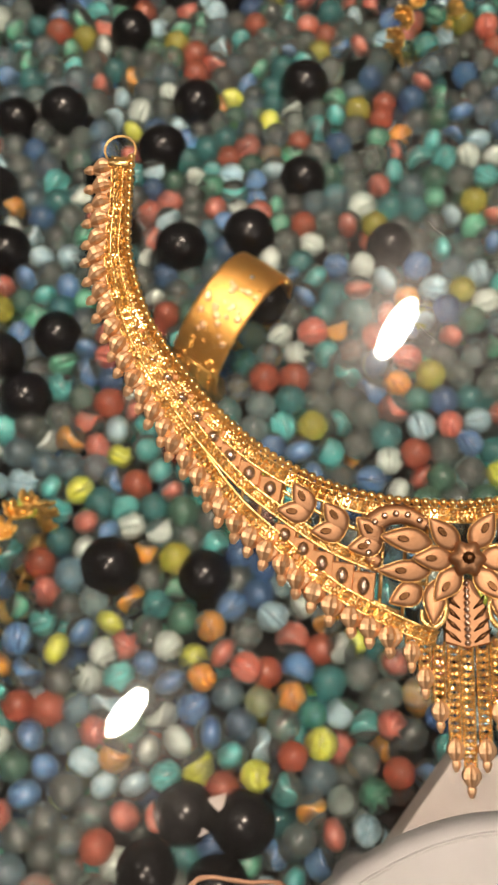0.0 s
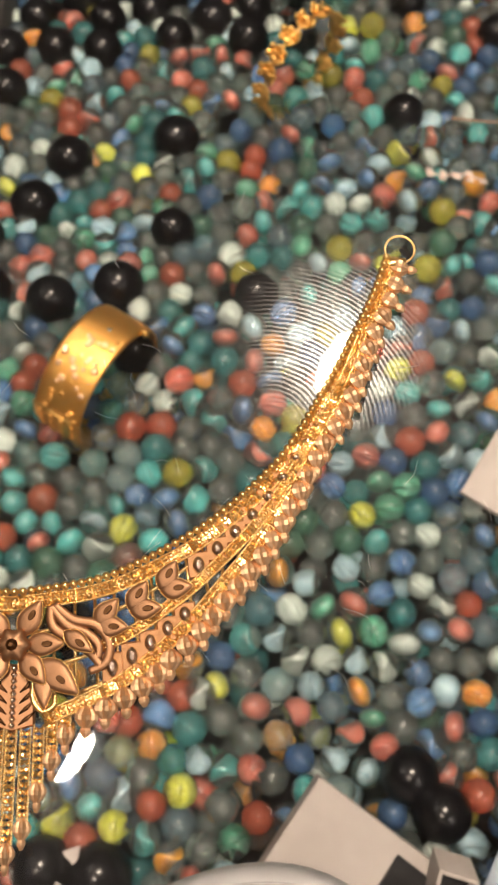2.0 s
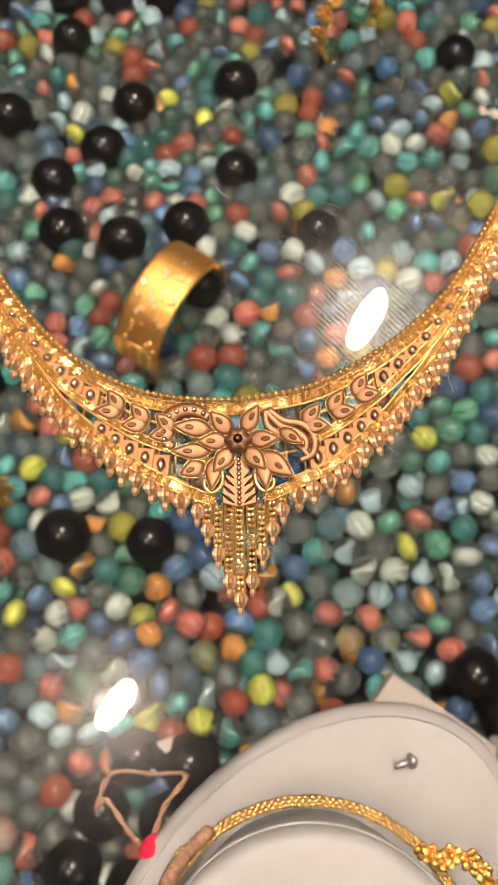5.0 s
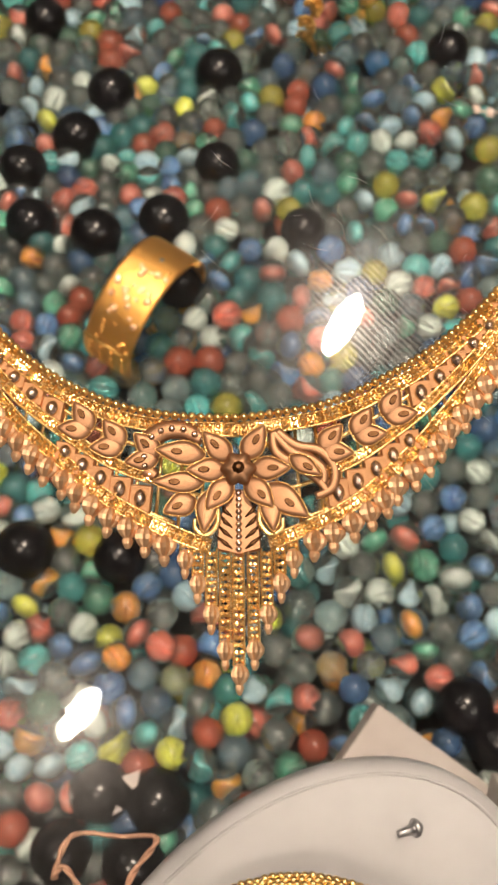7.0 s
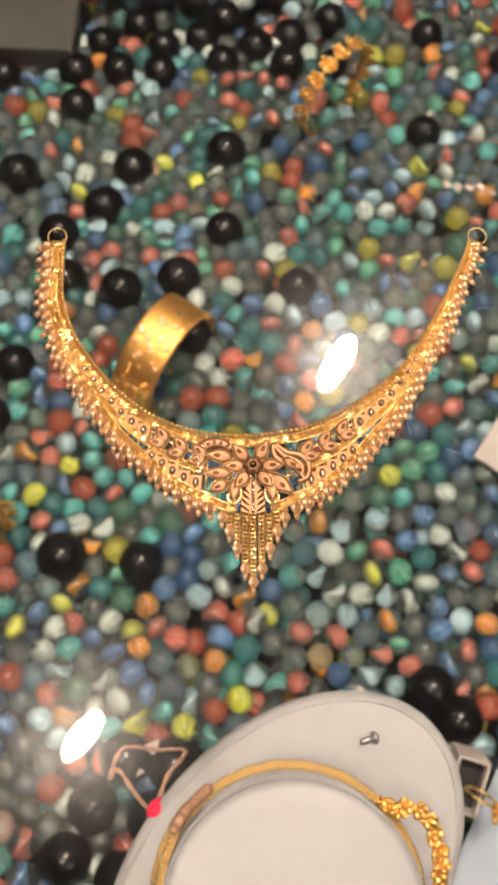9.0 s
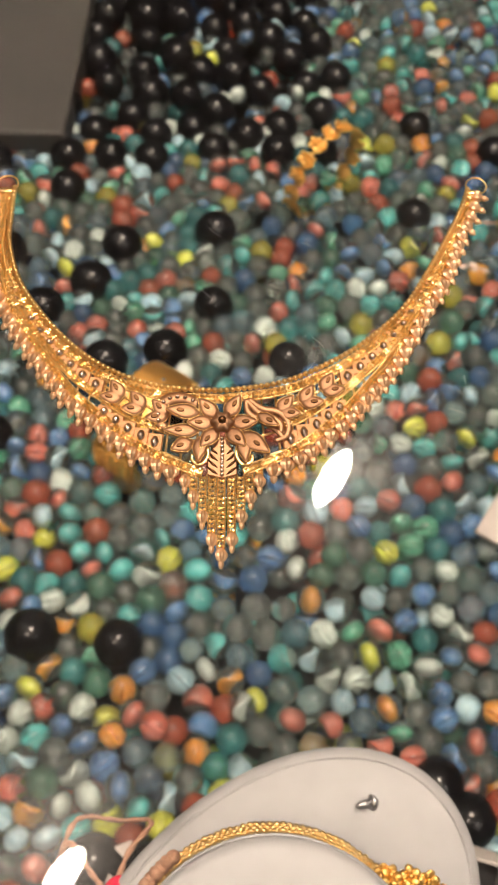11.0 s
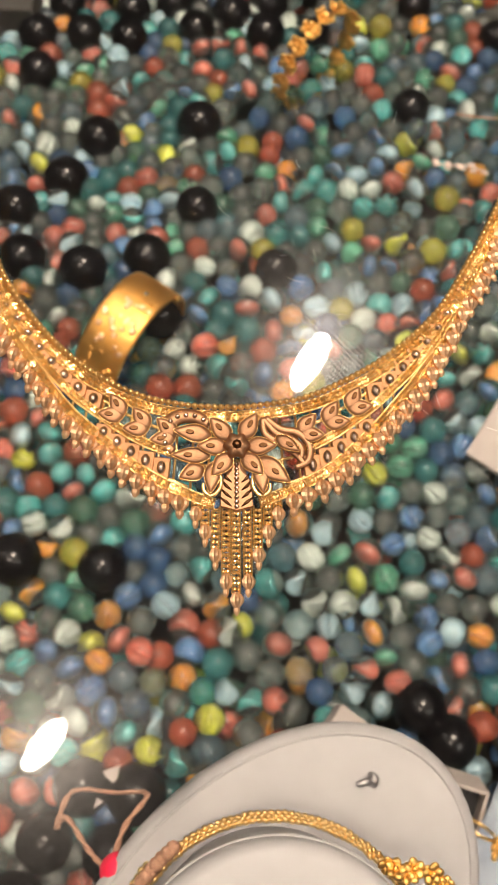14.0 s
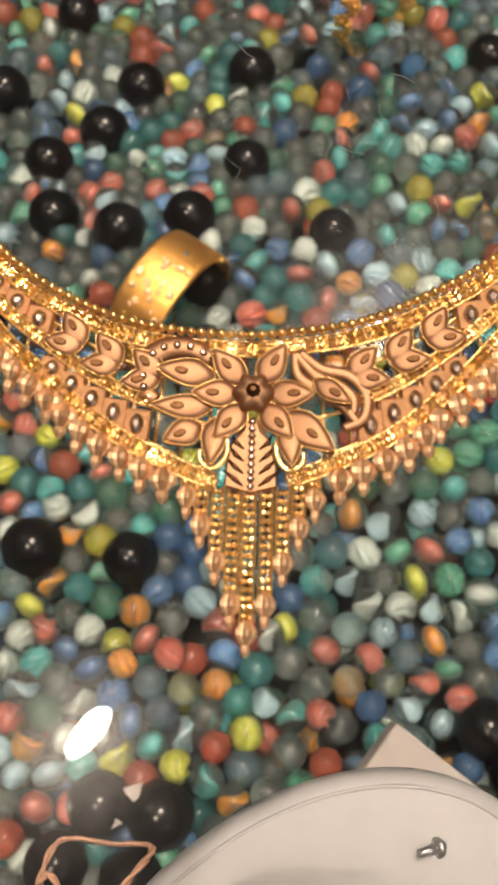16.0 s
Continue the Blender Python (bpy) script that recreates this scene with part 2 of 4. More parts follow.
def add_tube(bm, pts, r, seg=8, closed=False):
    """A round wire along points; r is one radius or one for each point."""
    pts = [Vector(p) for p in pts]
    n = len(pts)
    rr = r if isinstance(r, (list, tuple)) else [r] * n
    rings = []
    for i, p in enumerate(pts):
        d = (pts[(i + 1) % n] - pts[i - 1]) if closed or 0 < i < n - 1 else (pts[1] - pts[0] if i == 0 else pts[-1] - pts[-2])
        d.normalize()
        s = d.cross(Vector((0, 0, 1)))
        s = s.normalized() if s.length > 1e-4 else Vector((1, 0, 0))
        t = s.cross(d)
        rings.append([bm.verts.new(p + (s * math.cos(2 * math.pi * k / seg) + t * math.sin(2 * math.pi * k / seg)) * rr[i]) for k in range(seg)])
    for a, b in zip(rings, rings[1:] + (rings[:1] if closed else [])):
        for k in range(seg):
            bm.faces.new((a[k], a[(k + 1) % seg], b[(k + 1) % seg], b[k]))
    if not closed:
        bm.faces.new(rings[0][::-1])
        bm.faces.new(rings[-1])
    bmesh.ops.recalc_face_normals(bm, faces=bm.faces)


def add_box(bm, sx, sy, sz, m=None, bev=0.0):
    got = bmesh.ops.create_cube(bm, size=1.0)
    bmesh.ops.transform(bm, matrix=(m or Matrix.Identity(4)) @ Matrix.Diagonal((sx, sy, sz, 1)), verts=got["verts"])
    if bev:
        edges = list({e for v in got["verts"] for e in v.link_edges})
        bmesh.ops.bevel(bm, geom=edges, offset=bev, segments=2, affect="EDGES", profile=0.5)


def curve_at(ctrl, s):
    """Catmull-Rom through control points, s from 0 to 1."""
    n = len(ctrl) - 1
    i = min(int(s * n), n - 1)
    t = s * n - i
    p0, p1, p2, p3 = (Vector(ctrl[max(0, min(n, j))]) for j in (i - 1, i, i + 1, i + 2))
    return 0.5 * (2 * p1 + (p2 - p0) * t + (2 * p0 - 5 * p1 + 4 * p2 - p3) * t * t + (3 * p1 - p0 - 3 * p2 + p3) * t ** 3)


# ---- structure: room, counter ----


def box_piece(name, size, at, mat, label="", category="", kind="structure", bev=0.0, turn=(0, 0, 0)):
    bm = bmesh.new()
    add_box(bm, *size, bev=bev)
    ob = new(name, mesh_of(name, bm, mat, False))
    ob.matrix_basis = pose(*at, *turn)
    return tagged(ob, label, category, "", kind)


box_piece("ceiling", (6.2, 6.2, 0.1), (0, 0, 2.05), PLASTER, "plain taupe plastered shop ceiling", "ceiling")
box_piece("floor", (6.2, 6.2, 0.1), (0, 0, -1.0), FLOOR_TILE, "grey stone floor of the shop", "floor")
box_piece("wall_north", (6.2, 0.1, 2.95), (0, 3.05, 0.525), WALL_PAINT, "plain cream painted shop wall", "wall")
box_piece("wall_south", (6.2, 0.1, 2.95), (0, -3.05, 0.525), WALL_PAINT, "plain cream painted shop wall", "wall")
box_piece("wall_east", (0.1, 6.0, 2.95), (3.05, 0, 0.525), WALL_PAINT, "plain cream painted shop wall", "wall")
box_piece("wall_west", (0.1, 6.0, 2.95), (-3.05, 0, 0.525), WALL_PAINT, "plain cream painted shop wall", "wall")



def lamp_housing(x, y, a, b, turn, square):
    """An added, unseen shallow white fitting on the ceiling above a lamp or fill light."""
    ob = thing("light_fitting", "shallow white fitting added over a lamp or fill light", "ceiling lamp", pose(x, y, 0, 0, 0, turn))
    bm = bmesh.new()
    if square:
        add_box(bm, a, b, 0.07, pose(0, 0, 1.955), 0.006)
    else:
        add_lathe(bm, [(1.0, 1.875), (1.12, 1.88), (1.12, 1.99), (0.8, 2.0)], 32)
        for v in bm.verts:
            v.co.x *= a / 2
            v.co.y *= b / 2
    part("body", bm, WALL_PAINT, ob, "", None, False)


lamp_housing(0.224, 0.665, 0.055, 0.16, -30, False)
lamp_housing(-0.354, -0.194, 0.05, 0.12, -38, False)
# bodies for the two added fill panels
lamp_housing(1.3, -0.9, 1.14, 1.14, 0, True)
lamp_housing(-1.4, 1.2, 1.14, 1.14, 0, True)

BED = (-0.3765, -0.06, -0.150)


def bed(x, y):
    """Height of the middle of the top layer of marbles."""
    return BED[0] + BED[1] * x + BED[2] * y


slope = math.degrees(math.atan(BED[2]))
lean = -math.degrees(math.atan(BED[1]))
counter = thing("counter", "glass display counter with a black velvet tray", "counter", kind="structure")
bm = bmesh.new()
add_box(bm, 1.1, 1.5, 0.02)
part("tray", bm, BLACK_FELT, counter, "black velvet tray under the marbles", pose(0.0, 0.15, bed(0, 0.15) - 0.044, slope, lean, 0), False)
bm = bmesh.new()
for sx in (-0.56, 0.56):
    add_box(bm, 0.02, 1.54, 0.93, pose(sx, 0.15, -0.476))
for sy in (-0.61, 0.91):
    add_box(bm, 1.10, 0.02, 0.93, pose(0, sy, -0.476))
part("side_panel", bm, BLACK_FELT, counter, "dark side panels of the counter", None, False)
bm = bmesh.new()
add_box(bm, 1.14, 1.54, 0.008, pose(0, 0.15, -0.0046))
bm.normal_update()
for f in bm.faces:
    f.material_index = 0 if f.normal.z > 0.5 else 1
pane = part("glass_top", bm, [PANE, PANE_CLEAR], counter, "scratched clear glass counter top with fingerprints", None, False)
pane.visible_shadow = False

# ---- marbles ----
rng = random.Random(4)
BLACK = [(0.086, 0.491), (0.152, 0.430), (0.217, 0.401), (0.140, 0.323), (0.220, 0.278), (0.027, 0.545), (-0.006, 0.490), (-0.021, 0.438), (-0.057, 0.513), (-0.106, 0.377), (-0.140, 0.374), (-0.073, 0.376), (-0.137, 0.338), (-0.147, 0.436), (-0.197, 0.366), (-0.019, 0.297), (-0.090, 0.278), (-0.110, 0.241), (-0.176, 0.269), (-0.205, 0.261), (-0.020, 0.222), (-0.142, 0.215), (-0.134, 0.175), (-0.094, 0.168), (-0.053, 0.179), (0.034, 0.174), (-0.213, 0.206), (-0.200, 0.162), (-0.196, 0.091), (-0.163, 0.106), (-0.177, 0.066), (-0.071, -0.034), (-0.121, -0.030), (-0.047, -0.154), (-0.075, -0.150), (-0.075, -0.212), (-0.043, 0.135), (0.108, -0.112), (-0.087, 0.569), (-0.126, 0.501), (0.123, -0.130), (-0.092, -0.176), (-0.058, -0.182), (-0.105, -0.202), (-0.040, -0.205)]
YELLOW = [(-0.026, 0.509), (-0.040, 0.375), (0.069, 0.552), (0.135, 0.517), (-0.077, 0.408), (-0.009, 0.328), (-0.042, 0.268), (-0.067, 0.285), (-0.130, 0.256), (0.124, 0.409), (0.091, 0.360), (0.135, 0.291), (0.204, 0.445), (0.217, 0.321), (-0.200, 0.123), (-0.142, 0.012), (-0.087, -0.025), (-0.146, -0.074), (-0.075, -0.077), (-0.009, -0.117), (0.009, -0.066), (-0.041, -0.133), (0.093, 0.028), (0.078, 0.146), (-0.148, -0.235), (-0.085, -0.249)]
AMBER = [(-0.024, -0.095), (-0.067, -0.060), (0.148, -0.072), (-0.132, 0.151), (-0.175, -0.082), (0.002, 0.115), (0.085, -0.070), (-0.070, -0.086), (0.184, 0.492), (-0.134, 0.299)]
RED = [(0.205, 0.474), (0.135, 0.478), (0.221, 0.450), (0.237, 0.504), (0.156, 0.392), (-0.018, 0.371), (-0.155, 0.294), (-0.092, 0.306), (0.019, 0.335), (-0.047, 0.194), (0.040, 0.247), (0.032, 0.273), (0.014, 0.144), (-0.042, 0.083), (-0.220, 0.240), (0.085, -0.023), (0.142, -0.038), (0.029, -0.077), (0.027, -0.108), (-0.037, -0.083), (-0.009, -0.071), (-0.047, -0.081), (-0.111, -0.071), (-0.162, -0.102), (-0.167, -0.153), (-0.105, -0.152), (-0.117, -0.166), (-0.111, 0.016), (-0.136, -0.006), (-0.130, -0.194), (-0.156, -0.194), (0.096, -0.098), (0.134, -0.089), (0.192, -0.063), (0.079, -0.091), (0.156, 0.180), (0.201, 0.128), (-0.150, 0.192), (-0.075, 0.199), (0.009, 0.191), (-0.088, -0.152), (0.160, -0.114), (-0.115, 0.193)]
WHITE = [(-0.155, 0.326), (-0.014, 0.175), (-0.116, 0.161), (-0.121, -0.075), (-0.112, -0.007), (0.099, -0.057), (0.163, -0.053), (0.088, 0.246), (-0.033, 0.111), (0.052, -0.053), (0.161, 0.098), (0.051, 0.468), (0.020, 0.412), (0.182, 0.539), (0.256, 0.429), (0.001, -0.070), (-0.088, -0.071), (-0.095, -0.220), (0.030, 0.034)]

marbles = []  # x, y, height over the bed, radius, colour
grid = {}


def clear_of(x, y, h, r, squeeze):
    gx, gy = int(x // 0.02), int(y // 0.02)
    for i in range(gx - 2, gx + 3):
        for j in range(gy - 2, gy + 3):
            for (a, b, c, q) in grid.get((i, j), ()):
                if (a - x) ** 2 + (b - y) ** 2 + (c - h) ** 2 < ((r + q) * squeeze) ** 2:
                    return False
    return True


def add_marble(x, y, h, r, colour):
    marbles.append((x, y, h, r, colour))
    grid.setdefault((int(x // 0.02), int(y // 0.02)), []).append((x, y, h, r))


for x, y in BLACK:
    add_marble(x, y, 0.003, rng.uniform(0.0140, 0.0165), "black")
# more black marbles, added also to darken the stretch in the block's shade
for _ in range(2500):
    x, y, r = rng.uniform(-0.22, 0.07), rng.uniform(0.39, 0.66), rng.uniform(0.0130, 0.0160)
    if len(marbles) < len(BLACK) + 64 and clear_of(x, y, 0.003, r, 0.98):
        add_marble(x, y, 0.003, r, "black")
for colour, spots in (("yellow", YELLOW), ("amber", AMBER), ("red", RED), ("white", WHITE)):
    for x, y in spots:
        r = rng.uniform(0.0080, 0.0094)
        add_marble(x, y, 0.004 if not clear_of(x, y, 0, r, 0.9) else 0.0, r, colour)


def in_view(x, y):
    # the strip beside the cloth lies bare
    if y < 0.0 and x > 0.172 + (y + 0.12) * 0.6:
        return False
    return -0.29 < y < 0.68 and abs(x - 0.008 - 0.02 * y) < 0.225 + 0.16 * (y + 0.28)


def dark_corner(x, y):
    """The stretch before the grey block: black marbles, with extra ones for the block's shade."""
    return y > 0.40 and x < 0.10 - 0.25 * (y - 0.40)


def fill(h, squeeze, tries, palette):
    for _ in range(tries):
        y = rng.uniform(-0.29, 0.68)
        x = rng.uniform(-0.36, 0.38)
        r = rng.uniform(0.0076, 0.0096)
        hh = h + rng.uniform(-0.004, 0.003)
        if in_view(x, y) and clear_of(x, y, hh, r, squeeze):
            add_marble(x, y, hh, r, "black" if dark_corner(x, y) and rng.random() < 0.4 else rng.choice(palette))


MIX = ["teal"] * 7 + ["green"] * 4 + ["blue"] * 6 + ["sky"] * 6 + ["clear"] * 11 + ["white"] * 2 + ["red"] * 4 + ["amber"] + ["yellow"]


def settle(count, rounds=60):
    """Drop marbles into the top layer and let them push each other apart."""
    spots = [(x, y, r * (0.86 if c == "black" else 1.0)) for x, y, h, r, c in marbles]
    held = len(spots)
    while len(spots) < held + count:
        x, y = rng.uniform(-0.36, 0.38), rng.uniform(-0.29, 0.68)
        if in_view(x, y) and not (dark_corner(x, y) and rng.random() < 0.8):
            spots.append((x, y, rng.uniform(0.0078, 0.0096)))
    q = np.array(spots, dtype=np.float32)
    xy, rad = q[:, :2].copy(), q[:, 2]
    need = (rad[:, None] + rad[None, :]) * 0.97
    share = np.where(np.arange(len(q)) < held, 0.0, 1.0).astype(np.float32)[:, None]
    for _ in range(rounds):
        dx = xy[:, None, 0] - xy[None, :, 0]
        dy = xy[:, None, 1] - xy[None, :, 1]
        far = np.sqrt(dx * dx + dy * dy) + 1e-6
        push = np.clip(need - far, 0, None) / far * 0.32
        np.fill_diagonal(push, 0)
        xy += np.stack([(dx * push).sum(1), (dy * push).sum(1)], 1) * share
    for (x, y), r in zip(xy[held:].tolist(), rad[held:].tolist()):
        add_marble(x, y, rng.uniform(-0.004, 0.002), r, rng.choice(MIX))


settle(1640)
fill(-0.013, 0.86, 30000, MIX)
# the 290 things that stay in full view are single; the rest is one bed
marbles.sort(key=lambda q: (q[2] < -0.008, (q[0] - 0.0) ** 2 + (0.6 * (q[1] - 0.09)) ** 2))
SINGLE = 290


def shell_mesh(u=24, v=14):
    bm = bmesh.new()
    add_sphere(bm, 1.0, u=u, v=v)
    return bm


def core_bm(kind, u=12, v=8):
    """Bands of colour in the glass: one twisted ribbon, a plump spindle or a three-bladed vane."""
    bm = bmesh.new()
    if kind == 0:
        add_sphere(bm, 0.56, u=u, v=v, scale=(1.0, 0.72, 1.22))
    elif kind == 1:
        add_sphere(bm, 0.72, u=u, v=v, scale=(1.0, 0.28, 1.10))
        for q in bm.verts:
            q.co = Matrix.Rotation(q.co.z * 1.2, 3, "Z") @ q.co
    else:
        for k in range(3):
            vs = add_sphere(bm, 0.70, u=u, v=v, scale=(0.15, 0.92, 1.12))
            bmesh.ops.transform(bm, matrix=Matrix.Rotation(k * math.pi / 3, 4, "Z"), verts=vs)
        for q in bm.verts:
            q.co = Matrix.Rotation(q.co.z * 1.0, 3, "Z") @ q.co
    return bm


GLASS_BALL = mesh_of("marble", shell_mesh(), MARBLE_GLASS)
BLACK_BALL = mesh_of("marble", shell_mesh(), BLACK_GLASS)
TINT_BALL = {c: mesh_of("marble", shell_mesh(), m) for c, m in TINTS.items()}
CORE_MESH = {}
for colour, mat in CORES.items():
    for kind in range(3):
        CORE_MESH[colour, kind] = mesh_of("swirl", core_bm(kind), mat)

for x, y, h, r, colour in marbles[:SINGLE]:
    m = pose(x, y, bed(x, y) + h, rng.uniform(0, 360), rng.uniform(0, 360), rng.uniform(0, 360)) @ Matrix.Scale(r, 4)
    if colour == "black":
        ob = put("marble", BLACK_BALL, None, m)
        tagged(ob, "large glossy black glass marble lying among small ones", "marble", "marbles in the tray")
        continue
    if colour in TINTS and rng.random() < 0.36:
        ob = put("marble", TINT_BALL[colour], None, m)
        tagged(ob, WORDS[colour] + " tinted see-through glass marble in the tray", "marble", "marbles in the tray")
        continue
    ob = put("marble", GLASS_BALL, None, m)
    if colour == "clear":
        tagged(ob, "clear colourless glass marble lying in the tray", "marble", "marbles in the tray")
        continue
    tagged(ob, "clear glass marble with a " + WORDS[colour] + " swirl inside", "marble", "marbles in the tray")
    put("swirl", CORE_MESH[colour, rng.choice((0, 1, 2))], ob)


def joined(name, items, mats):
    """One mesh out of many copies: items of (verts, faces, matrix, slot)."""
    vs, fs, slots, base = [], [], [], 0
    for v, f, m, s in items:
        m3, t = np.array(m.to_3x3()), np.array(m.translation)
        vs.append(v @ m3.T + t)
        fs += [tuple(i + base for i in face) for face in f]
        slots += [s] * len(f)
        base += len(v)
    me = bpy.data.meshes.new(name)
    me.from_pydata(np.concatenate(vs).tolist(), [], fs)
    for m in mats:
        me.materials.append(m)
    me.polygons.foreach_set("material_index", slots)
    me.shade_smooth()
    return me


def raw(bm):
    v = np.array([q.co[:] for q in bm.verts])
    f = [tuple(q.index for q in face.verts) for face in bm.faces]
    bm.free()
    return v, f


low_shell = shell_mesh(18, 10)
low_shell.verts.index_update()
sv, sf = raw(low_shell)
low_cores = []
for kind in range(3):
    b = core_bm(kind, 9, 6)
    b.verts.index_update()
    low_cores.append(raw(b))
slot_of = {c: i + 2 for i, c in enumerate(CORES)}
tint_slot = {c: i + 2 + len(CORES) for i, c in enumerate(TINTS)}
items = []
for x, y, h, r, colour in marbles[SINGLE:]:
    m = pose(x, y, bed(x, y) + h, rng.uniform(0, 360), rng.uniform(0, 360), rng.uniform(0, 360)) @ Matrix.Scale(r, 4)
    if colour in TINTS and rng.random() < 0.36:
        items.append((sv, sf, m, tint_slot[colour]))
        continue
    items.append((sv, sf, m, 1 if colour == "black" else 0))
    if colour in slot_of:
        cv, cf = low_cores[rng.choice((0, 1, 2))]
        items.append((cv, cf, m, slot_of[colour]))
rest = new("marble_bed", joined("marble_bed", items, [MARBLE_GLASS, BLACK_GLASS, *CORES.values(), *TINTS.values()]))
tagged(rest, "bed of many coloured clear glass marbles", "marbles", "", "stuff")

# ---- the gold necklace on the glass ----
MM = 0.001
# control points of the collar in millimetres, from each ring to the middle
INNER = {-1: [(-53, -1), (-53, -10), (-52.5, -17.8), (-49.2, -27.6), (-43.2, -36.4), (-36.9, -43.2), (-30.4, -48.2), (-22, -52.2), (-13.3, -54), (-4, -54.4)],
         1: [(52.8, -1), (50.4, -7.5), (47, -14.4), (41.7, -24), (34.8, -34.6), (25.5, -43.2), (16.5, -48.8), (7.6, -52.6), (-4, -54.4)]}
OUTER = {-1: [(-56.8, -1), (-56.7, -10), (-56.8, -19), (-54, -28.6), (-50.6, -36), (-44.4, -45.5), (-36.7, -55.5), (-30, -61.5), (-22, -68), (-12, -73), (-4, -75.6)],
         1: [(54.4, -1), (52.8, -7), (49.4, -14.5), (45.8, -24), (41, -32.6), (33, -46.8), (25.7, -55.8), (20, -62), (11, -69.2), (-4, -75.6)]}


def even(ctrl, n=240):
    """The curve through control points, resampled at even steps."""
    pts = [curve_at([Vector((x, y, 0)) for x, y in ctrl], i / n) for i in range(n + 1)]
    run = np.concatenate([[0], np.cumsum([(q - p).length for p, q in zip(pts, pts[1:])])])
    at = np.linspace(0, run[-1], n + 1)
    return np.stack([np.interp(at, run, [p[k] for p in pts]) for k in range(2)], 1) * MM


RUNS = {side: (even(INNER[side]), even(OUTER[side])) for side in (-1, 1)}


def run_at(run, s):
    k = min(max(s, 0.0), 1.0) * (len(run) - 1)
    i = min(int(k), len(run) - 2)
    return run[i] + (run[i + 1] - run[i]) * (k - i)


def on_band(side, s, v, z=0.0):
    """A place on the collar: s runs from the ring to the middle, v from the inner to the outer edge."""
    a, b = run_at(RUNS[side][0], s), run_at(RUNS[side][1], s)
    p = a + (b - a) * v
    return Vector((p[0], p[1], z))


def edge_turn(side, s, v):
    """Angle of the band's run at a place."""
    a, b = on_band(side, max(0, s - 0.01), v), on_band(side, min(1, s + 0.01), v)
    return math.atan2(b.y - a.y, b.x - a.x)


def steps(v, pitch, s0=0.0, s1=1.0, side=1):
    """Even steps along the band."""
    n = 400
    pts = [on_band(side, s0 + (s1 - s0) * i / n, v) for i in range(n + 1)]
    run = [0.0]
    for a, b in zip(pts, pts[1:]):
        run.append(run[-1] + (b - a).length)
    k = max(1, round(run[-1] / pitch))
    return [s0 + (s1 - s0) * float(np.interp(run[-1] * (i + 0.5) / k, run, np.linspace(0, 1, n + 1))) for i in range(k)]


def flat(p, turn, z=0.0):
    return Matrix.Translation((p.x, p.y, z)) @ Matrix.Rotation(turn, 4, "Z")


necklace = thing("necklace", "ornate gold collar necklace with floral centre and fringe on the glass", "necklace")

bm = bmesh.new()
add_sphere(bm, 0.00064, u=12, v=8)
BEAD = mesh_of("bead", bm, GOLD)
for side in (-1, 1):
    for s in steps(0.0, 0.00124, side=side):
        p = on_band(side, s, 0.0)
        put("bead", BEAD, necklace, Matrix.Translation((p.x, p.y, 0.0021)))


def cut_link(bm, m=None):
    """Two little cut pyramids side by side on a saddle."""
    m = m or Matrix.Identity(4)
    add_plate(bm, [(-0.0006, -0.00092), (0.0006, -0.00092), (0.0006, 0.00092), (-0.0006, 0.00092)], -0.0007, -0.0001, 0.0002, m)
    for y in (-0.00045, 0.00045):
        for x in (0.0,):
            add_plate(bm, [(x + 0.00048 * math.cos(a), y + 0.00042 * math.sin(a)) for a in np.linspace(0.4, 2 * math.pi + 0.4, 7)[:-1]], -0.0001, 0.00055, 0.00032, m)


bm = bmesh.new()
cut_link(bm)
CUT_LINK = mesh_of("cut_link", bm, GOLD_CUT, False)


def chain_strip(v_of, s0, s1, wide, z, label, single=False):
    """A flat run of box links, each with a cut gold stud in a wire frame, edged by two wires."""
    for side in (-1, 1):
        bm = bmesh.new()
        for edge in (-0.5, 0.5):
            pts = []
            for i in range(61):
                s = s0 + (s1 - s0) * i / 60
                p = on_band(side, s, v_of(s))
                t = edge_turn(side, s, v_of(s))
                pts.append((p.x - math.sin(t) * wide * edge, p.y + math.cos(t) * wide * edge, z))
            add_tube(bm, pts, 0.00018, 6)
        part("chain_wire", bm, GOLD, necklace)
        # backing strip, coloured dim for the dark seen through the link gaps
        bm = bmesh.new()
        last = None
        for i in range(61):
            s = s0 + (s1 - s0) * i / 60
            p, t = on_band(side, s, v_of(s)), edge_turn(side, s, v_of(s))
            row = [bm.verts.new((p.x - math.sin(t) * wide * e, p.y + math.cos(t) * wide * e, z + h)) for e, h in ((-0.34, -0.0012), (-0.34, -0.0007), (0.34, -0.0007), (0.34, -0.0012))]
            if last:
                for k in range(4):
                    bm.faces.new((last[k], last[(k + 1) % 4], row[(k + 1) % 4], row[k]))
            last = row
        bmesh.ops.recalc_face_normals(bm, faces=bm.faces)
        part("chain_back", bm, GOLD_GAP_SHADE, necklace, "", None, False)
        spots = []
        for s in steps(v_of((s0 + s1) / 2), 0.00125, s0, s1, side):
            p, t = on_band(side, s, v_of(s)), edge_turn(side, s, v_of(s))
            tilt = Matrix.Rotation(rng.uniform(-0.24, 0.24), 4, "X") @ Matrix.Rotation(rng.uniform(-0.24, 0.24), 4, "Y")
            spots.append(flat(p, t, z) @ tilt @ Matrix.Diagonal((1, wide / 0.0019, 1, 1)))
        if single:
            for m in spots:
                put("cut_link", CUT_LINK, necklace, m)
            continue
        bm = bmesh.new()
        for m in spots:
            cut_link(bm, m)
        tagged(part("cut_link", bm, GOLD_CUT, necklace, label, None, False), kind="stuff")



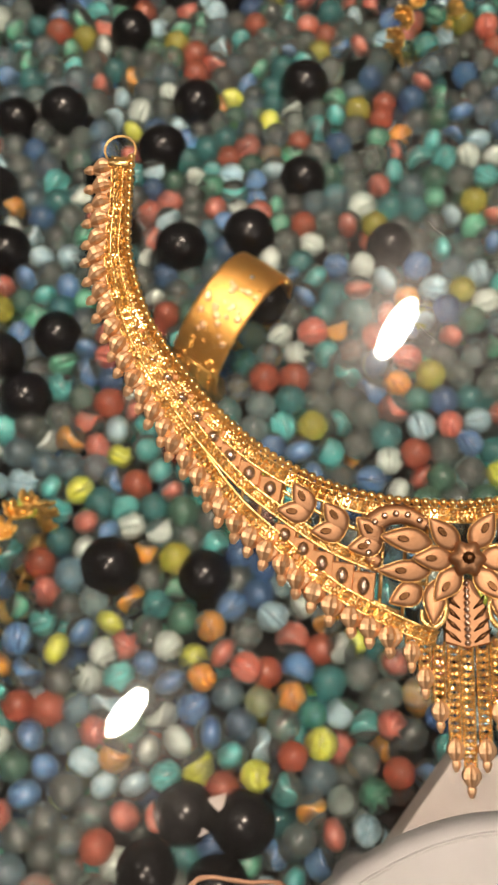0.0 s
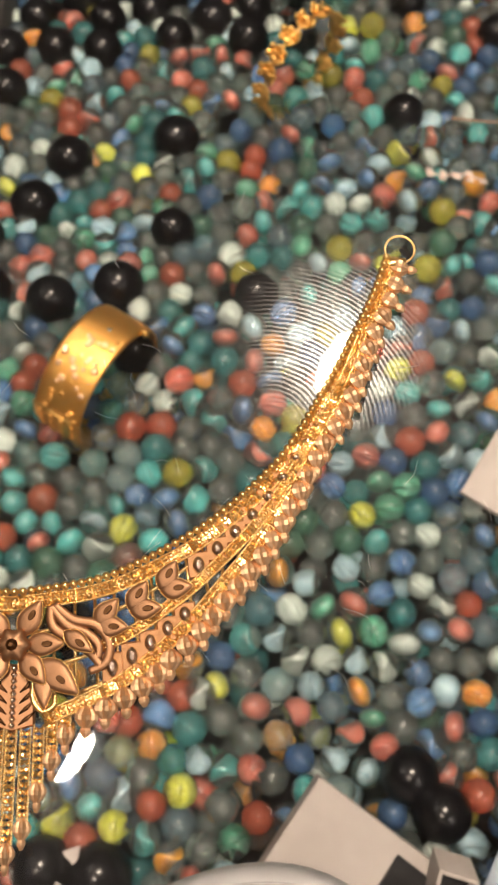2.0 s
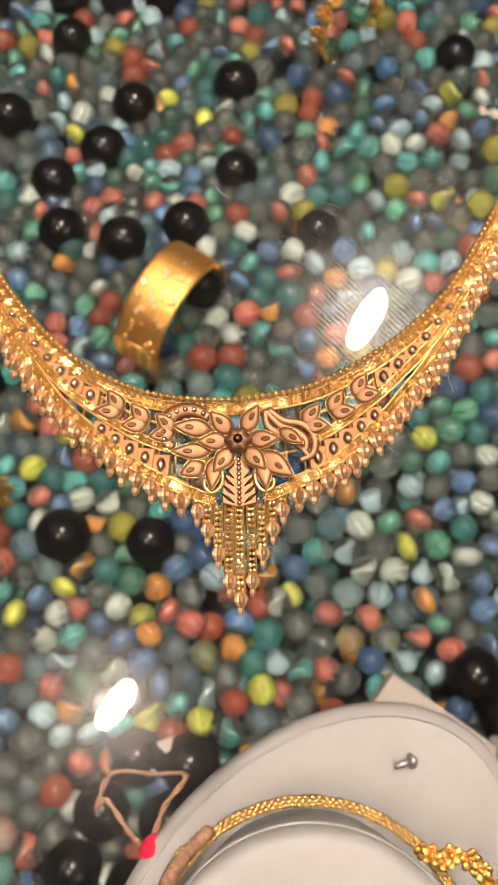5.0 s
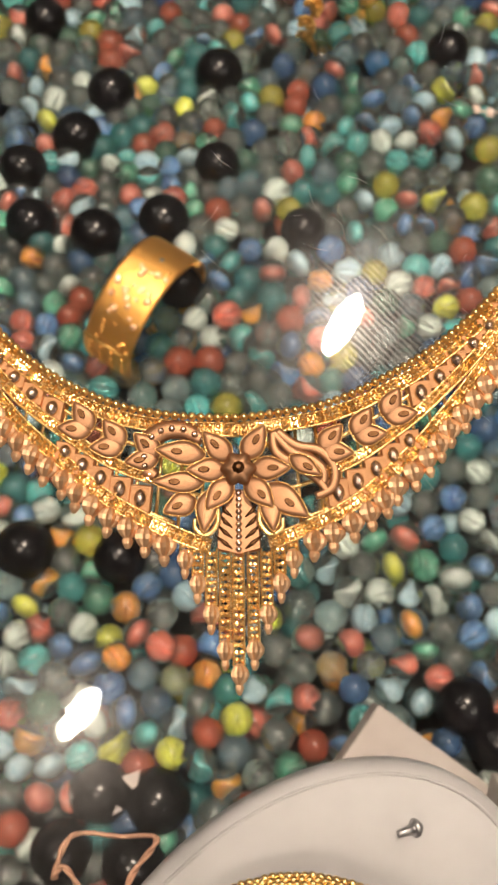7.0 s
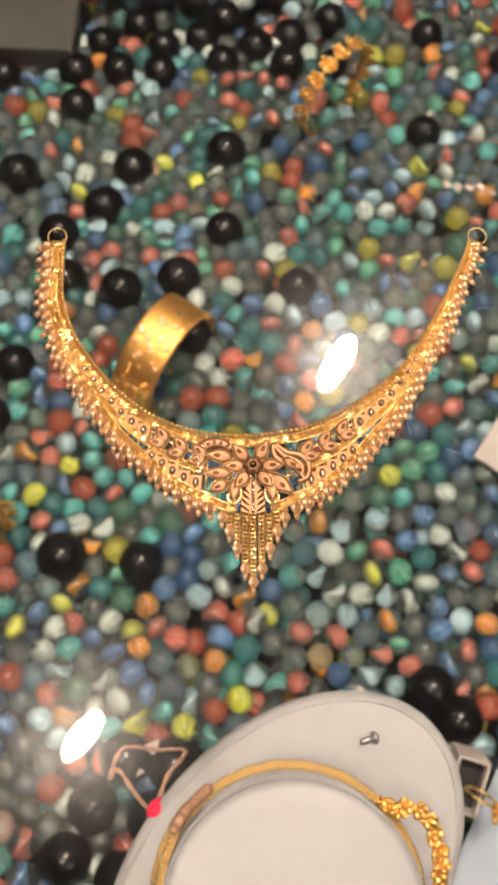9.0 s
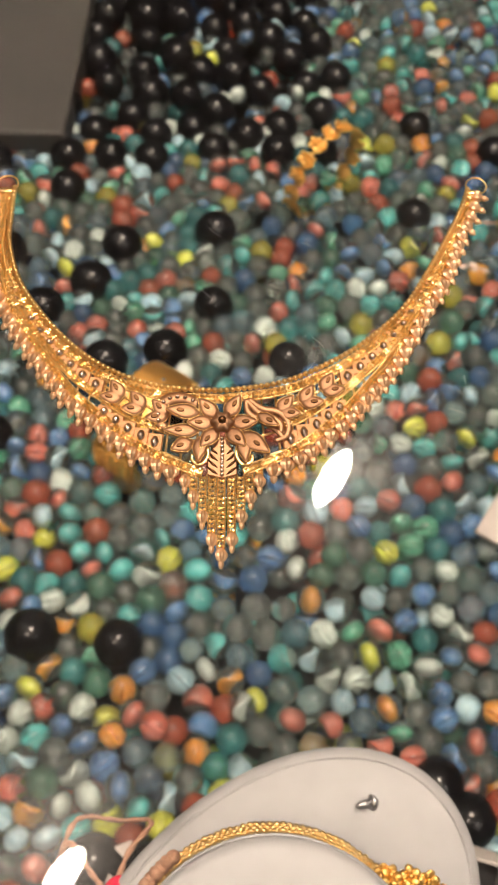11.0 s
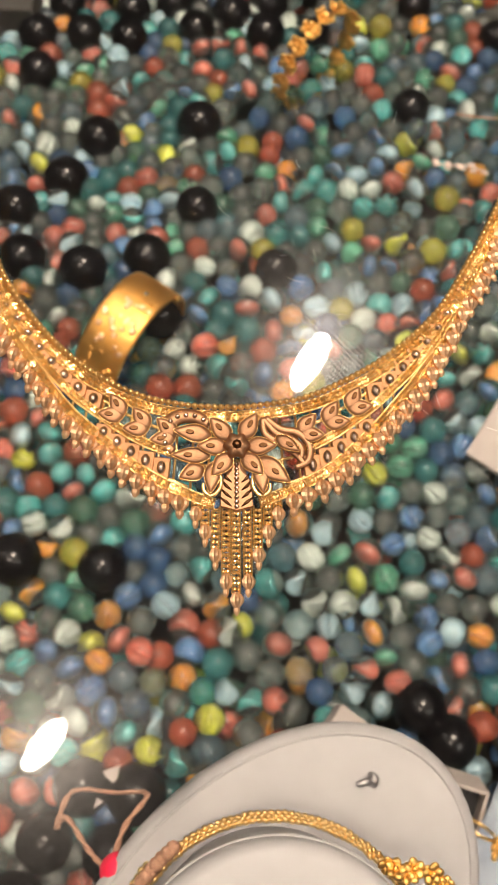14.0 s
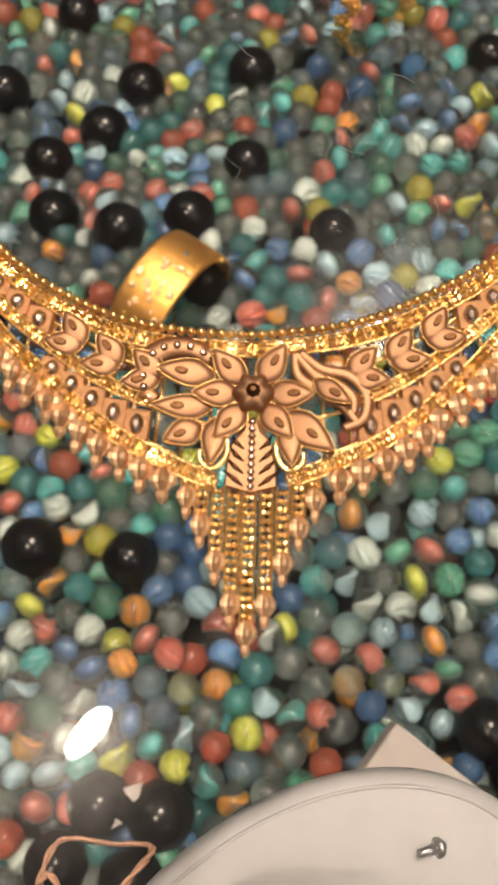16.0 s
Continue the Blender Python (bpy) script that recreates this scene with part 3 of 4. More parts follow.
def width(s):
    return (on_band(-1, s, 1) - on_band(-1, s, 0)).length


chain_strip(lambda s: 0.0016 / width(s), 0.0, 1.0, 0.0019, 0.0014, "row of glittering diamond-cut gold links", True)
chain_strip(lambda s: 1 - 0.0016 / width(s), 0.0, 0.955, 0.0018, 0.0014, "row of glittering diamond-cut gold links", True)
chain_strip(lambda s: 0.60 - 0.06 * s, 0.26, 0.86, 0.0015, 0.0016, "row of glittering diamond-cut gold links")
chain_strip(lambda s: 0.5, 0.01, 0.26, 0.0012, 0.0016, "row of glittering diamond-cut gold links")

# ring at each end
for side in (-1, 1):
    p = on_band(side, 0.0, 0.35)
    bm = bmesh.new()
    add_tube(bm, [(0.0024 * math.cos(a), 0.0024 * math.sin(a), 0) for a in np.linspace(0, 2 * math.pi, 25)[:-1]], 0.0002, 8, True)
    part("end_ring", bm, GOLD, necklace, "thin gold jump ring", Matrix.Translation((side * 0.055, 0.0002, 0.0012)))
    bm = bmesh.new()
    add_plate(bm, [(-0.0018, -0.0007), (0.0018, -0.0007), (0.0018, 0.0007), (-0.0018, 0.0007)], 0.0003, 0.0022, 0.0003)
    part("end_cap", bm, GOLD, necklace, "", Matrix.Translation((p.x + side * 0.0006, p.y - 0.0014, 0)))


def drop_mesh():
    """Fringe drop: a fluted cup, a collar and a small knob, lying flat; it points along -y."""
    bm = bmesh.new()
    turn = Matrix.Rotation(math.pi / 2, 4, "X")
    prof = [(0.0004, -0.0002), (0.0009, 0.0002), (0.00135, 0.0009), (0.0013, 0.0015), (0.0009, 0.0021), (0.00055, 0.0025), (0.0007, 0.0028), (0.00062, 0.0032), (0.00025, 0.0038)]
    add_lathe(bm, prof, 20, turn)
    for v in bm.verts:
        a = math.atan2(v.co.z, v.co.x)
        k = 1 + 0.20 * math.cos(5 * a) * (1 if v.co.y > -0.0024 else 0.4)
        v.co.x *= k
        v.co.z = v.co.z * k * 0.8
    bmesh.ops.recalc_face_normals(bm, faces=bm.faces)
    return bm


DROP = mesh_of("fringe_drop", drop_mesh(), GOLD_DROP, False)
for side in (-1, 1):
    for s in steps(1.0, 0.00285, 0.005, 0.90, side):
        p, t = on_band(side, s, 1.0), edge_turn(side, s, 1.0)
        n = on_band(side, s, 1.0) - on_band(side, s, 0.6)
        ang = math.atan2(n.y, n.x) + math.pi / 2
        p = p - n.normalized() * 0.0006
        m = Matrix.Translation((p.x, p.y, 0.0012)) @ Matrix.Rotation(ang + rng.uniform(-0.12, 0.12), 4, "Z") @ Matrix.Rotation(rng.uniform(-0.25, 0.25), 4, "Y") @ Matrix.Scale(1.12, 4)
        put("fringe_drop", DROP, necklace, m)

# plates with an almond eye
bm = bmesh.new()
add_plate(bm, [(-1, -1), (1, -1), (1, 1), (-1, 1)], 0.0, 0.0011, 0.16, None, 0.0, 0.0003)
PLATE = mesh_of("eyed_plate", bm, GOLD_PLATE, False)
almond = [(0.55 * math.cos(a), 0.68 * math.sin(a) * abs(math.sin(a)) ** 0.25) for a in np.linspace(0, 2 * math.pi, 17)[:-1]]
bm = bmesh.new()
add_plate(bm, [(x * 0.85, y * 0.85) for x, y in almond], 0.0, 0.00035, 0.1, None, 0.0003, 0.0001)
EYE = mesh_of("almond_eye", bm, SILVER_CUT, False)
bm = bmesh.new()
add_tube(bm, [(x * 0.9, y * 0.9, 0) for x, y in almond], 0.05, 5, True)
for v in bm.verts:
    v.co.z *= 0.004
EYE_RIM = mesh_of("eye_rim", bm, GOLD)


def plate_row(s_list, v0, v1, gap):
    for side in (-1, 1):
        for i, s in enumerate(s_list):
            a, b = on_band(side, s, v0), on_band(side, s, v1)
            c = (a + b) / 2
            n = b - a
            ang = math.atan2(n.y, n.x) + math.pi / 2
            m = Matrix.Translation((c.x, c.y, 0.0003)) @ Matrix.Rotation(ang, 4, "Z") @ Matrix.Diagonal((gap, n.length / 2, 1, 1))
            q = put("eyed_plate", PLATE, necklace, m)
            put("almond_eye", EYE, q, pose(0, 0, 0.0012), "cut silvery almond eye")
            put("eye_rim", EYE_RIM, q, pose(0, 0, 0.0012))


plate_row(steps(0.36, 0.0036, 0.40, 0.69), 0.23, 0.53, 0.0017)
plate_row(steps(0.75, 0.0034, 0.69, 0.86), 0.63, 0.87, 0.0016)
plate_row(steps(0.40, 0.0030, 0.30, 0.395), 0.36, 0.54, 0.0012)


def petal_outline(length, wide, n=20, point=0.6):
    """A leaf from its stem at the origin along +y."""
    pts = []
    for k in range(n):
        a = 2 * math.pi * k / n
        y = 0.5 - 0.5 * math.cos(a)
        x = math.sin(a) * (math.sin(math.pi * min(1, y ** point)) * 0.5 + 0.35)
        pts.append((x * wide * 0.62, y * length))
    return pts


def add_petal(parent, at, ang, length, wide, z=0.001, slot=True, name="petal", mat=None):
    bm = bmesh.new()
    o = petal_outline(length, wide)
    add_plate(bm, o[::-1] if sum(a[0] * b[1] - b[0] * a[1] for a, b in zip(o, o[1:])) < 0 else o, -0.0006, 0.0004, 0.00022, None, 0.00018)
    ob = part(name, bm, mat or GOLD_MATTE, parent, "", Matrix.Translation((at[0], at[1], z)) @ Matrix.Rotation(ang - math.pi / 2, 4, "Z") @ Matrix.Rotation(0.12, 4, "X"))
    bm = bmesh.new()
    add_tube(bm, [(x * 1.02, y, 0.0003) for x, y in o], 0.00008, 5, True)
    part("petal_rim", bm, GOLD, ob)
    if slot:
        # no hole is cut: a raised dark plate carries the slot's shade
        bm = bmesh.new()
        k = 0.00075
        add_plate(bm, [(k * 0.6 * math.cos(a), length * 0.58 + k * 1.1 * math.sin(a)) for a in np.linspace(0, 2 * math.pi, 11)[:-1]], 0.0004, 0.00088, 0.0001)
        part("slot", bm, SHADE_GOLD, ob, "raised dark gold spot for a pierced slot's shade", None, False)
    return ob


# dark gold with the shade of pierced openings in its colour; also the stud
SHADE_GOLD = surface("dark_shade_gold", (0.10, 0.05, 0.02), (0.20, 0.10, 0.05), 900, (0.3, 0.5), 1.0)
FC = Vector((-0.0042, -0.0620, 0))


def around(deg, dist):
    return FC + Vector((math.cos(radians(deg)), math.sin(radians(deg)), 0)) * dist


# six petals and a rosette
for deg in (133, 59, 181, 1, 232, 311):
    add_petal(necklace, around(deg, 0.0016), radians(deg), 0.0058, 0.0034, 0.0020)
bm = bmesh.new()
ros = []
for k in range(36):
    a = 2 * math.pi * k / 36
    r = 0.0023 * (1 + 0.12 * math.cos(6 * a))
    ros.append((r * math.cos(a), r * math.sin(a)))
add_plate(bm, ros, -0.0008, 0.0003, 0.0004, None, 0.0005)
rosette = part("rosette", bm, GOLD_MATTE, necklace, "small six-lobed gold rosette", Matrix.Translation((FC.x, FC.y, 0.0031)))
bm = bmesh.new()
add_lathe(bm, [(0.0009, 0), (0.0009, 0.0003), (0.0006, 0.0006), (0.0003, 0.0008)], 8)
part("centre_stone", bm, SHADE_GOLD, rosette, "dark cut centre stud", Matrix.Translation((0, 0, 0.0006)), False)


def swirl(pts, r0, r1, name, mat, z, width_k=1.0):
    """A flat tapering scroll along points."""
    path = [curve_at([Vector((x, y, 0)) for x, y in pts], i / 24) for i in range(25)]
    rr = [r0 + (r1 - r0) * abs(math.sin(math.pi * (0.15 + 0.75 * i / 24))) for i in range(25)]
    bm = bmesh.new()
    add_tube(bm, path, rr, 10)
    for v in bm.verts:
        v.co.z *= 0.45
    return part(name, bm, mat, necklace, "", Matrix.Translation((FC.x, FC.y, z)))


K = 0.001
# the spotted comma on one flank and the double scroll on the other
SPOTTED = [(-5.0, 4.4), (-7.8, 5.9), (-11.0, 5.7), (-13.2, 3.6), (-13.2, 0.6), (-11.6, -0.8)]
swirl([(x * K, y * K) for x, y in SPOTTED], 0.0004, 0.0015, "spotted_scroll", GOLD_MATTE, 0.0016)
for i in range(9):
    q = curve_at([Vector((x * K, y * K, 0)) for x, y in SPOTTED[:5]], i / 8)
    bm = bmesh.new()
    add_lathe(bm, [(0.0005, 0), (0.00048, 0.0002), (0.0002, 0.0004)], 6)
    part("cut_dot", bm, SILVER_CUT, necklace, "", Matrix.Translation((FC.x + q.x, FC.y + q.y, 0.00226)), False)
for pts in ([(4.9, 5.6), (5.4, 2.6), (8.4, 0.6), (11.0, -1.2), (12.6, -3.2)], [(5.4, 5.8), (8.2, 3.6), (11.6, 2.8), (13.6, 0.4), (13.2, -2.6), (10.8, -3.8)], [(4.9, 5.6), (7.4, 2.8), (10.2, 1.6), (12.0, 0.0), (12.0, -2.0)]):
    swirl([(x * K, y * K) for x, y in pts], 0.0004, 0.0008, "double_scroll", GOLD_MATTE, 0.0018)
add_petal(necklace, FC + Vector((-4.6 * K, 2.0 * K, 0)), radians(174), 0.0072, 0.0034, 0.0024, True, "comma_leaf")
add_petal(necklace, FC + Vector((-4.8 * K, -1.8 * K, 0)), radians(180), 0.0074, 0.0030, 0.0018, True, "comma_leaf")
add_petal(necklace, FC + Vector((7.2 * K, 1.8 * K, 0)), radians(-34), 0.0054, 0.0026, 0.0026, True, "comma_leaf")
add_petal(necklace, FC + Vector((3.6 * K, -2.2 * K, 0)), radians(-38), 0.0078, 0.0040, 0.0020, True, "comma_leaf")
add_petal(necklace, FC + Vector((-6.0 * K, -4.0 * K, 0)), radians(205), 0.0050, 0.0034, 0.0018, True, "comma_leaf")
for side in (-1, 1):
    add_petal(necklace, FC + Vector((side * 4.2 * K, -2.9 * K, 0)), radians(-90 + side * 6), 0.0062, 0.0030, 0.0020, False, "comma_leaf")
    swirl([(side * x * K, y * K) for x, y in ((4.4, -3.0), (3.1, -5.2), (3.0, -7.6), (4.4, -9.2), (6.0, -8.4), (6.1, -6.9))], 0.0002, 0.0004, "lower_scroll", GOLD, 0.0021)
    # leaf pairs between the flower and the plates
    for i, s in enumerate((0.845, 0.785, 0.725)):
        p = on_band(side, s, 0.36)
        t = edge_turn(side, s, 0.36) + math.pi
        for d in (-27, 27):
            add_petal(necklace, p - 0.0020 * Vector((math.cos(t), math.sin(t), 0)), t + radians(d), 0.0050, 0.0032, 0.0015, True, "twin_leaf")
# ribbed fan leaf under the flower
bm = bmesh.new()
add_plate(bm, [(-0.0031, -0.0112), (0.0, -0.0120), (0.0031, -0.0112), (0.0029, -0.0070), (0.0008, -0.0026), (-0.0008, -0.0026), (-0.0029, -0.0070)], 0.0002, 0.0013, 0.0003)
fan = part("fan_leaf", bm, GOLD_MATTE, necklace, "ribbed gold fan leaf", Matrix.Translation(FC), False)
bm = bmesh.new()
for i in range(10):
    add_lathe(bm, [(0.0005, 0), (0.00045, 0.0003), (0.00015, 0.0005)], 6, Matrix.Translation((0, -0.0032 - 0.00088 * i, 0.0013)))
part("stud_line", bm, SILVER_CUT, fan, "", None, False)
# dark tubes put the shade of the leaf's slanted slots into colour
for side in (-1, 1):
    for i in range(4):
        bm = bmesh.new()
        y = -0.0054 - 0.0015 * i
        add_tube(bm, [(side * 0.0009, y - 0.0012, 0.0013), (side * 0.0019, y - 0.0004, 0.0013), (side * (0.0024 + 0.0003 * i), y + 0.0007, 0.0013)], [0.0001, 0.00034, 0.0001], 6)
        part("rib", bm, SHADE_GOLD, fan)

# thin gold bridges that carry the pieces
for side in (-1, 1):
    for v, s0, s1 in ((0.30, 0.38, 0.98), (0.57, 0.30, 0.95), (0.83, 0.62, 0.9)):
        bm = bmesh.new()
        add_tube(bm, [on_band(side, s0 + (s1 - s0) * i / 30, v, 0.0006) for i in range(31)], 0.00032, 6)
        part("carrier_wire", bm, GOLD, necklace)
    for s in np.linspace(0.06, 0.94, 26):
        bm = bmesh.new()
        add_tube(bm, [on_band(side, s, 0.05, 0.0005), on_band(side, s, 0.5, 0.0005), on_band(side, s, 0.96, 0.0005)], 0.00026, 6)
        part("cross_bar", bm, GOLD, necklace)

# tassel chains, the middle one longest
for i in range(9):
    k = i - 4
    ln = (17.6, 14.6, 10.2, 6.6, 3.9)[abs(k)] * K
    x = FC.x + k * 0.00188 + rng.uniform(-0.0001, 0.0001)
    top = FC.y - 0.0124 + 0.00020 * abs(k) ** 1.6
    links = max(1, int((ln - 0.003) / 0.00098))
    bm = bmesh.new()
    for e in (-1, 1):
        add_tube(bm, [(e * 0.00070, 0.0008, 0), (e * 0.00072, -(ln - 0.003) / 2, 0), (e * 0.00070, -(ln - 0.003), 0)], 0.0002, 5)
    for j in range(links + 1):
        y = -j * 0.00098
        for e in (-1, 1):
            lean_m = Matrix.Translation((e * 0.00034, y, 0)) @ Matrix.Rotation(rng.uniform(-0.24, 0.24), 4, "Y") @ Matrix.Rotation(rng.uniform(-0.24, 0.24), 4, "X")
            add_plate(bm, [(0.00037 * math.cos(a), 0.00044 * math.sin(a)) for a in np.linspace(0.5, 2 * math.pi + 0.5, 7)[:-1]], -0.0003, 0.0004, 0.00026, lean_m)
    strand = part("tassel_strand", bm, GOLD_CUT, necklace, "fine gold box chain with a fluted end", Matrix.Translation((x, top, 0.0011)) @ Matrix.Rotation(0.006 * k, 4, "Z"), False)
    put("strand_end", DROP, strand, Matrix.Translation((0, -(ln - 0.0032), 0)) @ Matrix.Diagonal((0.85, 1.05, 0.9, 1)))

# ---- things under the glass ----


def tube_thing(name, pts, r, mat, label, category, seg=8):
    bm = bmesh.new()
    add_tube(bm, pts, r, seg)
    ob = new(name, mesh_of(name, bm, mat))
    return tagged(ob, label, category)


def smooth_path(ctrl, n=40):
    return [curve_at([Vector(c) for c in ctrl], i / n) for i in range(n + 1)]


# wide gold bangle, upright among the marbles
bangle = thing("bangle", "wide yellow-gold bangle standing upright on the marbles", "bangle", pose(-0.060, 0.111, -0.3735, 0, 0, -33.5))
RB, WB, TB = 0.0390, 0.0300, 0.0014


def hoop(a0, a1, r, wide, thick, n=48, crown=0.0006):
    """Part of a hoop round the x axis, slightly crowned across its width."""
    bm = bmesh.new()
    across = [(-0.5, 0), (-0.44, 0.0004), (-0.2, crown), (0.2, crown), (0.44, 0.0004), (0.5, 0)]
    loop = [(w * wide, r + c) for w, c in across] + [(w * wide, r + c - thick) for w, c in reversed(across)]
    rings = []
    for i in range(n + 1):
        a = a0 + (a1 - a0) * i / n
        rings.append([bm.verts.new((x, q * math.cos(a), q * math.sin(a))) for x, q in loop])
    k = len(loop)
    for p, q in zip(rings, rings[1:]):
        for j in range(k):
            bm.faces.new((p[j], p[(j + 1) % k], q[(j + 1) % k], q[j]))
    bm.faces.new(rings[0])
    bm.faces.new(rings[-1][::-1])
    bmesh.ops.recalc_face_normals(bm, faces=bm.faces)
    return bm


part("band", hoop(radians(-150), radians(152), RB, WB, TB), HAMMERED, bangle)
part("hinged_panel", hoop(radians(154), radians(208), RB + 0.0005, WB * 1.04, TB + 0.0006), HAMMERED, bangle, "granulated hinged panel of the bangle")
for a in (153, 209):
    bm = bmesh.new()
    q = RB + 0.0002
    add_tube(bm, [(x, q * math.cos(radians(a)), q * math.sin(radians(a))) for x in (-WB * 0.53, 0, WB * 0.53)], 0.0011, 8)
    part("hinge_rod", bm, GOLD_DEEP, bangle)
bm = bmesh.new()
add_sphere(bm, 0.0022, u=10, v=8)
part("clasp_knob", bm, GOLD_DEEP, bangle, "", Matrix.Translation((WB * 0.56, RB * math.cos(radians(40)), RB * math.sin(radians(40)))))
bm = bmesh.new()
add_lathe(bm, [(0.0013, -0.0006), (0.0013, 0.0002), (0.0006, 0.0005)], 10)
part("screw_head", bm, STEEL, bangle, "dull grey screw head", Matrix.Translation((0.002, 0, 0)) @ Matrix.Rotation(radians(-28), 4, "X") @ Matrix.Translation((0, 0, RB + 0.0008)))
bm = bmesh.new()
add_plate(bm, [(0.0018 * math.cos(a), 0.0018 * math.sin(a)) for a in np.linspace(0, 2 * math.pi, 7)[:-1]], -0.0006, 0.0009, 0.0008)
BOSS = mesh_of("cut_boss", bm, HAMMERED, False)
# same boss in paler gold, its colour standing in for lamp glints
GLINT_BOSS = BOSS.copy()
GLINT_BOSS.materials[0] = GOLD_DROP
for i in range(34):
    a, x = radians(rng.uniform(66, 150)), rng.uniform(-0.40, 0.40) * WB
    # bosses near the crown, where the glints fall, take the paler gold
    bright = math.radians(76) < a < math.radians(128)
    put("cut_boss", GLINT_BOSS if bright else BOSS, bangle, Matrix.Translation((x, 0, 0)) @ Matrix.Rotation(a - math.pi / 2, 4, "X") @ Matrix.Translation((0, 0, RB + 0.0003)) @ Matrix.Rotation(rng.uniform(-0.14, 0.14), 4, "Y") @ Matrix.Rotation(rng.uniform(-0.14, 0.14), 4, "X") @ Matrix.Scale(rng.uniform(0.9, 1.5), 4))
for i in range(24):
    a, x = radians(157 + 48 * (i // 4) / 5.5), (i % 4 - 1.5) * WB * 0.24
    put("cut_boss", BOSS, bangle, Matrix.Translation((x, 0, 0)) @ Matrix.Rotation(a - math.pi / 2, 4, "X") @ Matrix.Translation((0, 0, RB + 0.0012)) @ Matrix.Scale(0.9, 4))


def flower_mesh():
    """A bunch of four cupped gold petals round a bead."""
    bm = bmesh.new()
    for k in range(5):
        a = 2 * math.pi * k / 5
        m = Matrix.Rotation(a, 4, "Z") @ Matrix.Translation((0.0030, 0, 0.0004)) @ Matrix.Rotation(-0.35, 4, "Y")
        vs = add_sphere(bm, 0.0028, u=8, v=6, scale=(1.0, 0.86, 0.42))
        bmesh.ops.transform(bm, matrix=m, verts=vs)
    add_sphere(bm, 0.0016, (0, 0, 0.0012), 8, 6)
    return bm


FLOWER = mesh_of("gold_flower", flower_mesh(), GOLD_DEEP)


def flower_bracelet(at, turn, r, count, label, lean=0.0):
    ob = thing("flower_bracelet", label, "bracelet", pose(*at, lean, 0, turn))
    bm = bmesh.new()
    add_tube(bm, [(r * math.cos(a), 0, r * math.sin(a)) for a in np.linspace(0, 2 * math.pi, 41)[:-1]], 0.0012, 6, True)
    part("link_wire", bm, GOLD_DEEP, ob)
    for k in range(count):
        a = 2 * math.pi * k / count
        for e in (-1, 1):
            m = Matrix.Rotation(-a, 4, "Y") @ Matrix.Translation((r + 0.0006, e * 0.0030, rng.uniform(-0.001, 0.001))) @ Matrix.Rotation(math.pi / 2, 4, "Y") @ Matrix.Rotation(e * 0.5, 4, "X") @ Matrix.Rotation(rng.uniform(0, 6), 4, "Z") @ Matrix.Scale(1.12, 4)
            put("gold_flower", FLOWER, ob, m)
    return ob


flower_bracelet((0.066, 0.345, bed(0.066, 0.345) + 0.030), 46, 0.036, 17, "gold bracelet of small flower bunches standing on edge")
flower_bracelet((-0.170, -0.034, bed(-0.170, -0.034) + 0.024), 66, 0.036, 17, "gold bracelet of small flower bunches standing on edge")

# grey block, cards, cloth
block = thing("display_block", "grey painted display block standing behind black marbles", "block", pose(-0.2430, 0.538, bed(-0.243, 0.538) + 0.004, slope, 0, -2))
bm = bmesh.new()
add_box(bm, 0.215, 0.32, 0.030, bev=0.003)
part("body", bm, GREY_BLOCK, block, "", None, False)

box_piece("price_card", (0.085, 0.125, 0.004), (0.218, 0.066, bed(0.218, 0.066) + 0.012), CARD, "blank pinkish white card lying on the marbles", "card", "", 0.0006, (slope, 0, -34.2))

tray_box = thing("ring_tray", "white card-covered tray with a black velvet square", "tray", pose(0.0645, -0.1635, -0.3425, 0, 0, -36.5))
bm = bmesh.new()
add_box(bm, 0.072, 0.082, 0.024, bev=0.0008)
part("body", bm, CARD, tray_box, "", None, False)
bm = bmesh.new()
add_box(bm, 0.021, 0.024, 0.003, bev=0.0008)
part("velvet_pad", bm, BLACK_FELT, tray_box, "black velvet square pad", pose(0.0235, 0.0285 - 0.006, 0.0125), False)

ring_box = thing("ring_box", "small white open ring box with black inside", "box", pose(0.1155, -0.1600, -0.322, 14, 0, -17) @ Matrix.Scale(0.85, 4))
bm = bmesh.new()
for x in (-0.0095, 0.0095):
    add_box(bm, 0.0022, 0.036, 0.030, pose(x, 0, 0), 0.0006)
for y in (-0.0169, 0.0169):
    add_box(bm, 0.0168, 0.0022, 0.030, pose(0, y, 0), 0.0006)
part("frame", bm, CARD, ring_box, "", None, False)
bm = bmesh.new()
add_box(bm, 0.0166, 0.0314, 0.018, pose(0, 0, -0.004), 0.001)
part("velvet_pad", bm, BLACK_FELT, ring_box, "black velvet ring cushion", None, False)

ring = thing("finger_ring", "gold finger ring with a flower head, in a ring box", "ring", pose(0.1185, -0.1665, -0.299, 20, 30, -17))
bm = bmesh.new()
add_tube(bm, [(0.0085 * math.cos(a), 0, 0.0085 * math.sin(a)) for a in np.linspace(0, 2 * math.pi, 29)[:-1]], 0.0009, 8, True)
part("hoop", bm, GOLD, ring)
for dx, dy in ((0, 0), (0.004, 0.002), (0.003, -0.004)):
    put("gold_flower", FLOWER, ring, Matrix.Translation((dx + 0.004, dy, 0.0088)) @ Matrix.Rotation(0.5, 4, "Y"))

# pale cloth beside the tray: one draped sheet with soft folds
bm = bmesh.new()
edge_a, edge_b = Vector((0.206, -0.045, 0)), Vector((0.031, -0.335, 0))
along = (edge_b - edge_a)
aside = Vector((-along.y, along.x, 0)).normalized()
aside = aside if aside.x > 0 else -aside
cols, rows_n = 60, 40
verts = {}
